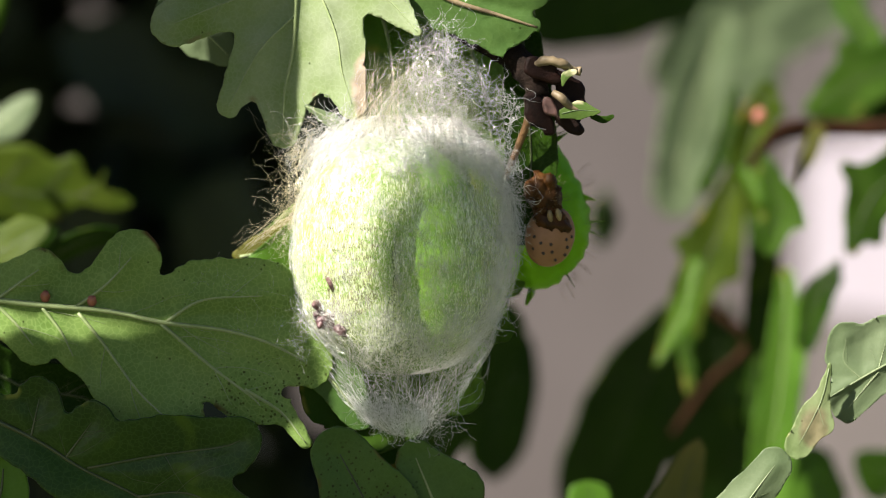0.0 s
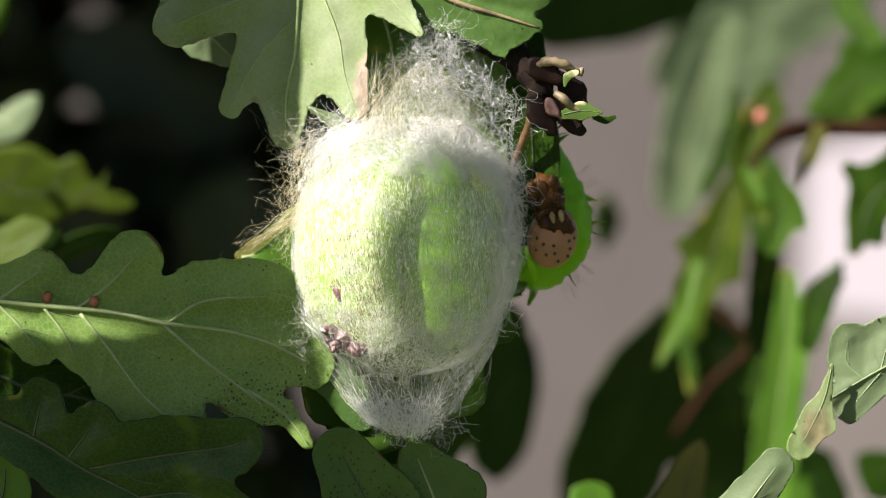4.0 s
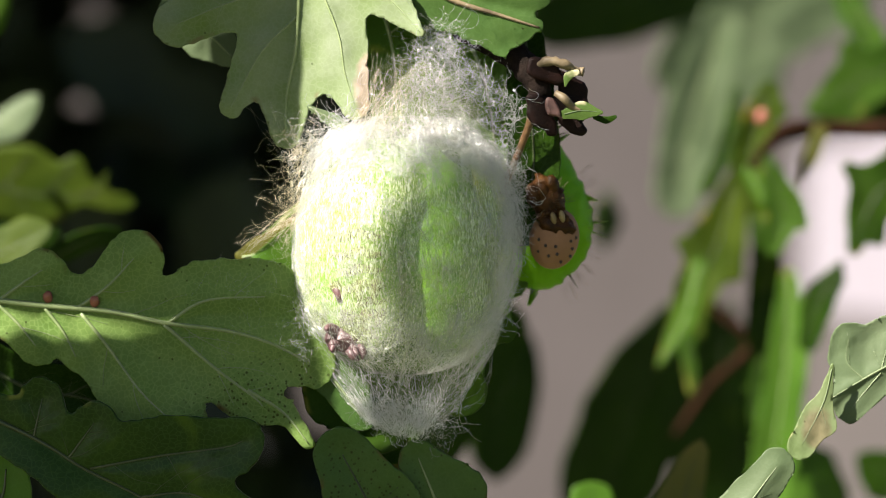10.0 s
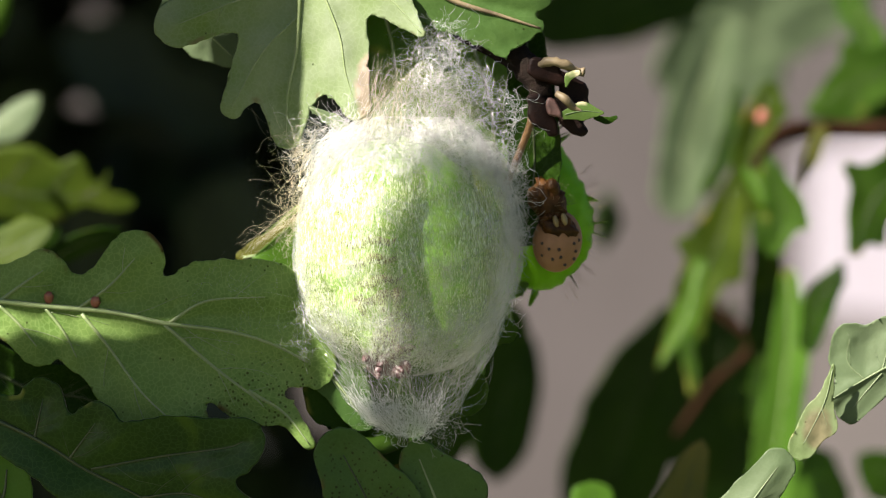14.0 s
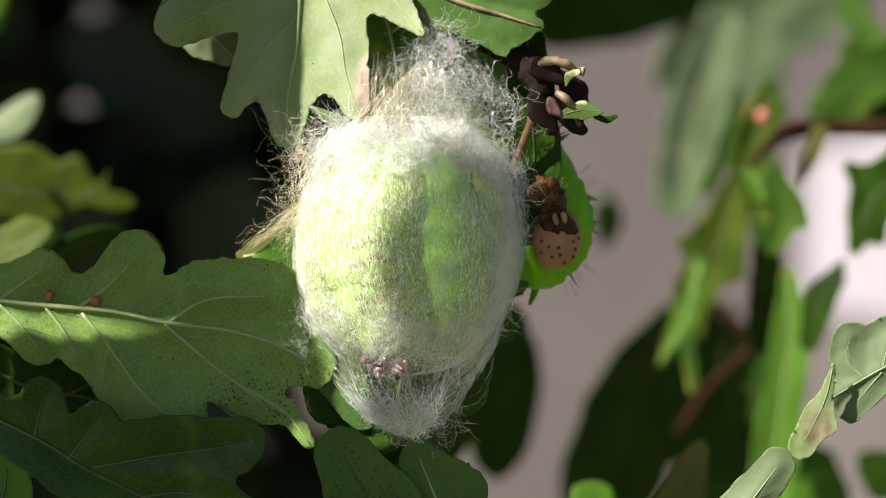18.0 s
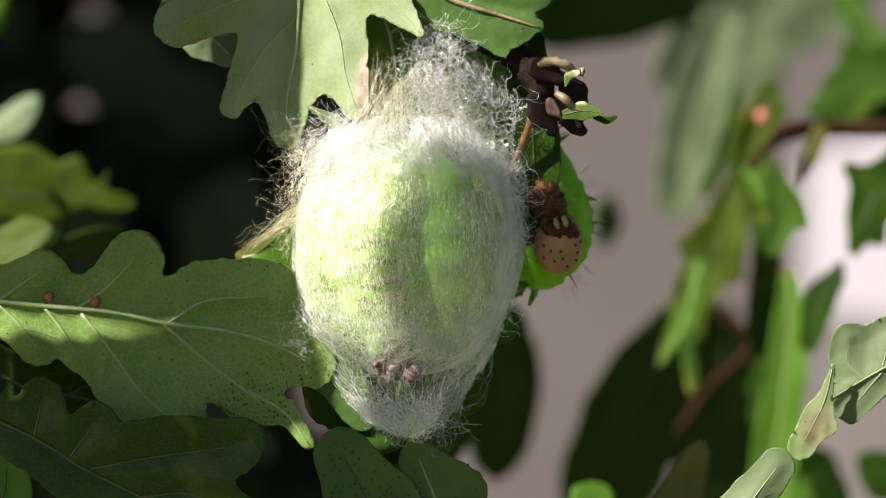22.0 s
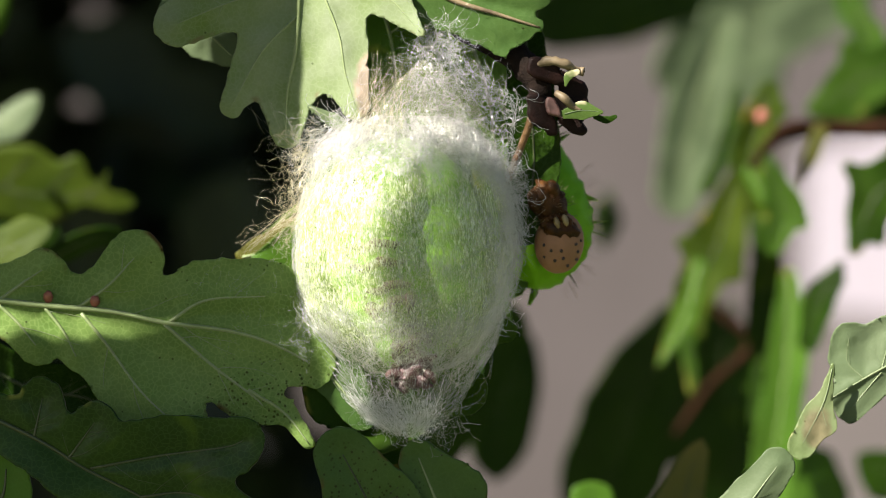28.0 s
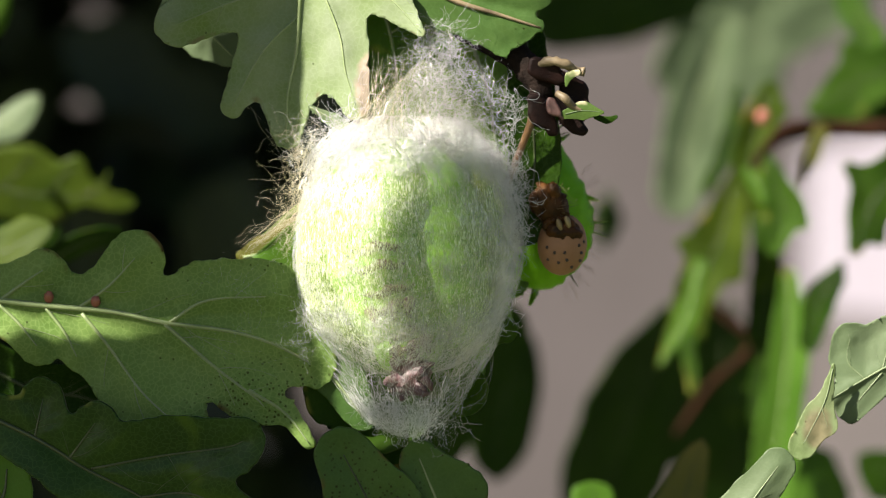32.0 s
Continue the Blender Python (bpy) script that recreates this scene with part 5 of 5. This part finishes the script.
    # knots
    for c, k, wide in (((5.4, -2.5, 9.9), 200, 1.1), ((4.2, -3.0, 10.4), 90, 1.0), ((7.6, -1.0, 5.0), 90, 1.2), ((7.8, -1.0, 1.6), 90, 1.2), ((-14.6, -1.0, 13.0), 120, 1.7), ((-15.6, 0.0, 10.2), 60, 1.4),
                       ((-7.6, -2.5, -19.0), 240, 1.1), ((-4.8, -2.5, -20.2), 240, 1.2), ((-2.6, -2.5, -20.6), 120, 1.0), ((6.0, -2.0, -7.0), 60, 1.5)):
        p = np.array(c) + np.clip(rng.normal(0, 1, (k, 3)), -1.8, 1.8) * (wide, 0.6, wide * 0.8)
        strands("floss_knot", curls(p, (1.0, 3.2), 0.4, 16), 0.011, 0.022, M_TUFT if c[2] < -15 else M_SILK, "tangled knot of floss")
    # straw-coloured guy threads from the leaf down to the shoulder and the lower leaf
    p = clumped(130, (-17.6, 4, 14.5), (-15.0, -1, 8.0), 2.0)
    strands("guy_thread", curls(p, (3.5, 9.0), 0.15, 34, (0.4, 0.4, 0.3), np.array((-0.06, 0.05, -1.0))), 0.010, 0.020, M_SILK_WARM, "straw-coloured guy threads beside the cocoon")
    p = clumped(120, (-19.5, 5, 8.0), (-16.6, -1, -1.0), 2.0)
    strands("guy_thread", curls(p, (2.0, 6.0), 0.25, 22), 0.009, 0.018, M_SILK_WARM, "straw-coloured tangle beside the cocoon")
    n = 60
    a = rng.uniform((-16.5, 0, 4.0), (-15.5, 2, 8.0), (n, 3))
    b = np.stack([rng.uniform(-25, -17, n), rng.uniform(0, 3, n), np.zeros(n)], axis=-1)
    b[:, 2] = np.interp(b[:, 0], [-25, -17], [-0.6, 3.0]) + rng.normal(0, 0.8, n)
    strands("guy_thread", wavy(rng, a, b, 24, 0.07), 0.008, 0.014, M_SILK_WARM, "straw-coloured guy threads to the leaf")
    n = 12
    a = rng.uniform((-23.5, 1, 16.0), (-18.5, 3, 17.5), (n, 3))
    b = rng.uniform((-18.5, 0, 6.0), (-16.0, 2, 12.0), (n, 3))
    strands("guy_thread", wavy(rng, a, b, 30, 0.06), 0.007, 0.011, M_SILK_WARM, "thin stray threads from the leaf tip")
    n = 90
    a = rng.uniform((-8.5, -2.5, 17.0), (-3.5, 0.5, 23.5), (n, 3))
    b = rng.uniform((-12.0, -6, 11.5), (-4.0, -3, 14.5), (n, 3))
    strands("guy_thread", wavy(rng, a, b, 22, 0.04), 0.006, 0.010, M_SILK_WARM, "faint straw-coloured strands from the leaf to the shoulder")
    # lower cone and tail
    n = 80
    a = cone_point(rng.uniform(0.1, 1.75, n), rng.uniform(-13, -7.5, n), rng.uniform(0.1, 0.8, n))
    b = np.stack([rng.normal(-2.6, 1.6, n), rng.normal(-1, 2, n), rng.uniform(-22, -18, n)], axis=-1)
    strands("floss_thread", wavy(rng, a, b, 30, 0.10), 0.010, 0.018, M_SILK, "floss that gathers to the lower tip")
    p = rng.uniform((-2.5, -2, -22), (2.0, 2, -17), (60, 3))
    strands("floss_thread", curls(p, (2.0, 6.0), 0.2, 22, (0.6, 0.4, 0.9), np.array((0.35, 0, -0.7))), 0.009, 0.017, M_SILK, "loose tail of floss")
    p = rng.uniform((-17.6, -2.2, -12.5), (-14.2, -1.0, -6.5), (60, 3))
    strands("floss_thread", curls(p, (1.5, 4.5), 0.3, 22, (1, 0.3, 1)), 0.010, 0.018, M_SILK, "curled floss on the leaf")
    p = rng.uniform((-30, -1.6, -14), (-15, -0.9, -1), (46, 3))
    strands("floss_thread", curls(p, (2.0, 6.0), 0.14, 20, (1, 0.04, 1)), 0.005, 0.008, M_SILK, "stray threads across the leaf")
    # veil round the neck
    na, nz = 48, 24
    v = []
    for i in range(nz):
        s = i / (nz - 1)
        z = 10.5 + 13.5 * s
        cx = C0[0] * (1 - s) + 0.2 * s
        for k in range(na):
            t = 2 * math.pi * k / na
            r = 10.0 * (1 - s) ** 1.15 + 1.6
            v.append((cx + r * math.sin(t), C0[1] - r * 0.7 * math.cos(t), z))
    v = np.array(v)
    v += np.array([noise.noise_vector(Vector(p * 0.2)) for p in v]) * 0.9
    f = [[i * na + k, i * na + (k + 1) % na, (i + 1) * na + (k + 1) % na, (i + 1) * na + k] for i in range(nz - 1) for k in range(na)]
    mesh_part("silk_veil", v, f, M_VEIL, cocoon, "thin veil of silk round the neck")


spun()

# ---- the spinning larva inside ----
LARVA0 = np.array((-4.60, 0.00, 10.07))
spinner = thing("caterpillar", LARVA0, "plump green caterpillar spinning inside its cocoon", "caterpillar")
BODY = [(-0.60, 2.00, -12.15), (0.07, 1.50, -9.31), (0.07, 1.00, -5.42), (-0.13, 0.60, -1.40), (-0.53, 0.40, 2.74), (-1.60, 0.40, 6.41), (-4.41, 0.40, 8.61),
        (-8.28, 0.40, 7.41), (-10.41, 0.40, 4.07), (-11.28, 0.40, 0.33), (-11.22, 0.40, -3.54), (-10.81, 0.40, -7.01)]
GIRTH = [3.8, 4.6, 5.0, 5.1, 5.1, 4.9, 4.6, 5.1, 5.5, 5.5, 5.0, 4.1]
HEAD = np.array((-12.85, -1.80, -9.87))


def larva_segment(i, at, radius, nxt):
    d = np.array(nxt) - np.array(at)
    turn = Matrix.Rotation(math.atan2(-d[0], -d[2]), 3, "Y")
    v, f = ball((0, 0, 0), (radius * 1.02, radius * 0.85, radius * 1.15), 18, 26, turn)
    v *= np.array([1 + 0.05 * noise.noise(Vector(x * 0.5 + i)) for x in v])[:, None]
    seg = mesh_part("body_segment", v, f, M_BODY, spinner, local=True)
    seg.location = Vector(np.array(at) - LARVA0) * MM
    for k, (sx, sz) in enumerate(((-0.5, 0.15), (0.5, 0.15))):
        y = -radius * 0.84 * math.sqrt(max(0.05, 1 - sx * sx - sz * sz))
        v, f = ball((sx * radius, y, sz * radius), (0.28, 0.2, 0.28), 8, 10)
        mesh_part("wart", v, f, M_SPOT, seg, local=True)
    return seg


def larva():
    line = curve(BODY[:9], 80)
    girth = np.interp(np.linspace(0, 8, 80), range(9), GIRTH[:9]) * (1 + 0.025 * np.cos(np.linspace(0, 8, 80) * 2 * math.pi))
    girth *= np.minimum(1, np.linspace(0.35, 6, 80))
    v, f = tube(line - LARVA0 + np.array((0, 3.6, 0)), girth, 30)
    v *= np.array([1 + 0.02 * noise.noise(Vector(x * 0.4)) for x in v])[:, None]
    mesh_part("hind_body", v, f, M_BODY, spinner, "plump green hind body folded upwards", local=True)
    segs = []
    for i, at in list(enumerate(BODY))[7:]:
        nxt = BODY[i + 1] if i + 1 < len(BODY) else HEAD
        segs.append(larva_segment(i, at, GIRTH[i], nxt))
    for seg, r in zip(segs[-3:], GIRTH[-3:]):
        for high in (-0.15, 0.25):
            run = [(r * 1.0 * math.sin(q), -r * 0.86 * math.cos(q) * math.sqrt(1 - (high / 1.15) ** 2), high * r + 0.25 * math.sin(q * 9)) for q in np.linspace(-0.55, 0.75, 14)]
            v, f = tube(run, [0.15, 0.5, 0.65, 0.45, 0.15], 8)
            v += np.array([noise.noise_vector(Vector(x * 1.7)) for x in v]) * 0.3
            mesh_part("skin_band", v, f, M_MAUVE, seg, "mauve band across the segment", local=True)
    for seg, r in ((segs[-1], GIRTH[-1]), (segs[-2], GIRTH[-2])):
        for sx in (-0.45, 0.1, 0.5):
            v, f = tube([(sx * r, -r * 0.75, -0.1 * r), (sx * r * 0.9, -r * 0.92, -0.25 * r), (sx * r * 0.8, -r * 0.95, -0.5 * r)], [0.85, 0.6, 0.25], 9)
            mesh_part("leg", v, f, M_MAUVE, seg, "short mauve-brown leg", local=True)
    v, f = ball((0, 0, 0), (2.9, 2.0, 2.0), 16, 22)
    v += np.array([noise.noise_vector(Vector(x * 0.9)) for x in v]) * 1.0 + np.array([noise.noise_vector(Vector(x * 2.6)) for x in v]) * 0.3
    head = mesh_part("head", v, f, M_MAUVE, spinner, "mauve-brown head", local=True)
    for k in range(6):
        a = k * 1.05 + 0.4
        q = np.array((math.cos(a) * 2.6, -1.3, math.sin(a) * 2.1 + 0.6))
        v, f = tube(curve([q * 0.4, q * 0.95, q * 1.25 + np.array((0.3, -0.7, -0.5))], 9), [0.9, 0.65, 0.2], 8)
        mesh_part("foreleg", v, f, M_MAUVE, head, "short mauve-brown foreleg", local=True)
    head.location = Vector(HEAD - LARVA0) * MM
    for sx in (-0.8, 0.8):
        v, f = tube([(sx, -1.6, -1.4), (sx * 0.8, -1.9, -2.4), (sx * 0.2, -2.0, -3.0)], [0.6, 0.45, 0.15], 8)
        mesh_part("mandible", v, f, M_MAUVE, head, local=True)
    return segs, head


SEGMENTS, SPIN_HEAD = larva()

# ---- the second larva, waiting on its leaf ----
other = thing("caterpillar", (14.84, 9.00, 4.19), "bright green caterpillar with a tan spotted head", "caterpillar")
FACE0 = np.array((13.60, 3.00, 2.76))


def waiting():
    rng = np.random.default_rng(3)
    # plump body with a notched flank
    skin = blade(other, 10.0, [(9.0, 17.3), (11.1, 11.8), (13.2, 5.6), (13.6, 2.1), (12.0, -1.0)], [2.0, 3.3, 4.5, 4.8, 4.1], [], M_BODY2,
                 "plump bright green body with a notched flank", rib=0, dome=4.0, puff=0.0, raised=0.0, ripple=0.3, edge=0.3, thick=2.0, seed=31, name="body", branches=False, step=0.26)
    n = 90
    a = rng.uniform(-1.25, 0.75, n)
    base = np.stack([13.0 + 4.6 * np.cos(a), rng.uniform(5, 11, n), 3.6 + 8.6 * np.sin(a)], axis=-1)
    out = base + np.stack([np.cos(a), rng.normal(0, 0.3, n), np.sin(a)], axis=-1) * rng.uniform(0.8, 2.6, (n, 1))
    threads("bristles", wavy(rng, base, out, 6, 0.04), 0.012, M_HAIR, skin, "short fine bristles")

    # the head, face to the viewer
    v, f = ball((0, 0, -1.6), (2.95, 2.2, 3.7), 22, 30, Matrix.Rotation(radians(10), 3, "Y"))
    head = mesh_part("head", v, f, M_FACE, other, "tan head with black dots", local=True)
    for sx, sz in ((-1.1, -2.5), (0.1, -2.6), (2.1, -2.8), (1.9, -1.9), (-0.7, -3.7), (0.3, -3.5), (1.9, -3.7), (0.8, -4.4), (-1.9, -1.8), (2.5, -1.5), (-1.9, -3.2)):
        x, z = sx, sz + 1.6
        y = -2.2 * math.sqrt(max(0.02, 1 - (x / 2.95) ** 2 - (z / 3.7) ** 2)) - 0.02
        v, f = ball((sx, y, sz), (0.21, 0.12, 0.21), 6, 9)
        mesh_part("dot", v, f, M_SPOT, head, local=True)
    v, f = ball((-0.9, -0.2, 3.0), (2.0, 1.9, 3.0), 16, 20, Matrix.Rotation(radians(-18), 3, "Y"))
    v += np.array([noise.noise_vector(Vector(x * 1.3)) for x in v]) * 0.55 + np.array([noise.noise_vector(Vector(x * 3.2)) for x in v]) * 0.3
    mesh_part("mouth_block", v, f, M_BROWN, head, "dark brown bristly mouthparts", local=True)
    v, f = ball((0.2, -1.35, -0.1), (2.3, 1.15, 1.25), 16, 20, Matrix.Rotation(radians(14), 3, "Y"))
    v += np.array([noise.noise_vector(Vector(x * 1.6)) for x in v]) * 0.5 + np.array([noise.noise_vector(Vector(x * 4.0)) for x in v]) * 0.22
    mesh_part("upper_lip", v, f, M_BROWN, head, "dark brown wrinkled lip above the tan face", local=True)
    n = 90
    a, b = rng.uniform(0, 2 * math.pi, n), rng.uniform(-0.9, 0.9, n)
    way = np.stack([np.cos(a) * np.sqrt(1 - b * b), -np.abs(np.sin(a)) * np.sqrt(1 - b * b), b], axis=-1)
    root = np.array((-0.7, -0.2, 2.4)) + way * (1.9, 1.8, 3.0) + origin_of(head)
    threads("mouth_bristles", wavy(rng, root, root + way * rng.uniform(0.4, 1.3, (n, 1)), 6, 0.06), 0.022, M_HAIR, head, "short tan bristles round the mouth")
    for x, z in ((-0.25, 0.75), (0.75, 1.0)):
        v, f = ball((x, -2.35, z), (0.36, 0.35, 0.75), 10, 12, Matrix.Rotation(radians(-14), 3, "Y"))
        mesh_part("mouth_flap", v, f, M_LEG, head, "yellowish paired mouth flap", local=True)
    for k in range(9):
        a = -0.2 + k * 0.42
        v, f = ball((-0.3 + 1.6 * math.cos(a), -1.7, 0.7 + 0.9 * math.sin(a) * 0.8), (0.42, 0.4, 0.4), 8, 10)
        mesh_part("palp", v, f, M_BROWN, head, local=True)
    for x, z, t in ((-2.9, 4.1, 40), (-0.6, 5.3, 5), (-1.9, 4.6, 25)):
        v, f = tube(curve([(x * 0.5, -0.3, z - 1.9), (x * 0.85, -1.2, z - 0.9), (x * 0.95, -1.7, z - 0.2), (x - 0.25, -1.3, z + 0.15)], 12), [1.0, 0.95, 0.8, 0.55], 10)
        v += np.array([noise.noise_vector(Vector(x_ * 2.0)) for x_ in v]) * 0.3
        mesh_part("foreleg", v, f, M_BROWN, head, "brown hooked foreleg", local=True)
    return head


FACE = waiting()


# ---- what moves ----
def motions():
    """The spinning head wanders along the lower end, the fore body follows; the waiting head sinks slowly."""
    reach = [(0.0, (-11.82, -2.20, -8.03)), (1.0, (-11.42, -2.20, -8.96)), (2.0, (-10.96, -2.20, -9.76)), (3.5, (-10.76, -2.20, -10.29)), (5.5, (-10.49, -2.20, -10.69)), (8.0, (-10.23, -2.20, -10.49)), (10.0, (-10.76, -2.20, -10.76)),
             (11.0, (-9.82, -2.10, -11.35)), (12.0, (-8.75, -1.80, -11.60)), (13.0, (-7.16, -1.80, -12.66)), (14.0, (-6.23, -1.80, -13.19)), (16.5, (-6.23, -1.80, -13.32)), (18.0, (-6.23, -1.80, -13.19)), (19.0, (-7.29, -1.80, -13.85)),
             (20.0, (-6.23, -1.80, -13.72)), (22.0, (-5.17, -1.80, -13.72)), (24.0, (-5.57, -1.80, -14.18)), (25.5, (-4.77, -1.80, -14.51)), (27.5, (-3.71, -1.80, -14.64)), (29.0, (-3.25, -1.80, -15.04)), (32.0, (-3.71, -1.80, -15.57))]
    rows = [[] for _ in SEGMENTS]
    head_rows = []
    for t, aim in reach:
        aim = np.array(aim) + (0, 0.7, 0.6)
        shift = aim - HEAD
        for i in range(len(SEGMENTS)):
            g = ((i + 1) / 6.0) ** 1.6
            q = (np.array(BODY[7 + i]) + shift * g - LARVA0) * MM
            rows[i].append((t, pose(q[0], q[1], q[2], 0, -shift[0] * g * 3.0, 0)))
        q = (aim - LARVA0) * MM
        head_rows.append((t, pose(q[0], q[1], q[2], 0, -20 - shift[0] * 3.0 + 10 * math.sin(t * 1.3), 8 * math.sin(t * 0.9))))
    for seg, keys in zip(SEGMENTS, rows):
        walk(seg, keys)
    walk(SPIN_HEAD, head_rows)
    o = np.array(FACE0) - origin_of(other)
    sink = [(0.0, -0.35, 0.30, 4), (2.0, -0.30, 0.25, 4), (6.0, -0.28, 0.18, 3), (9.0, -0.27, 0.12, 2), (12.0, -0.02, 0.02, 0), (14.5, 0.0, -0.22, -1),
            (17.0, -0.05, 0.0, 0), (20.0, 0.06, -0.35, -2), (25.0, 0.25, -0.50, -3), (29.0, 0.22, -0.42, -3), (32.0, 0.45, -0.62, -5)]
    walk(FACE, [(t, pose((o[0] + dx) * MM, o[1] * MM, (o[2] + dz) * MM, 0, turn, 0)) for t, dx, dz, turn in sink])


motions()
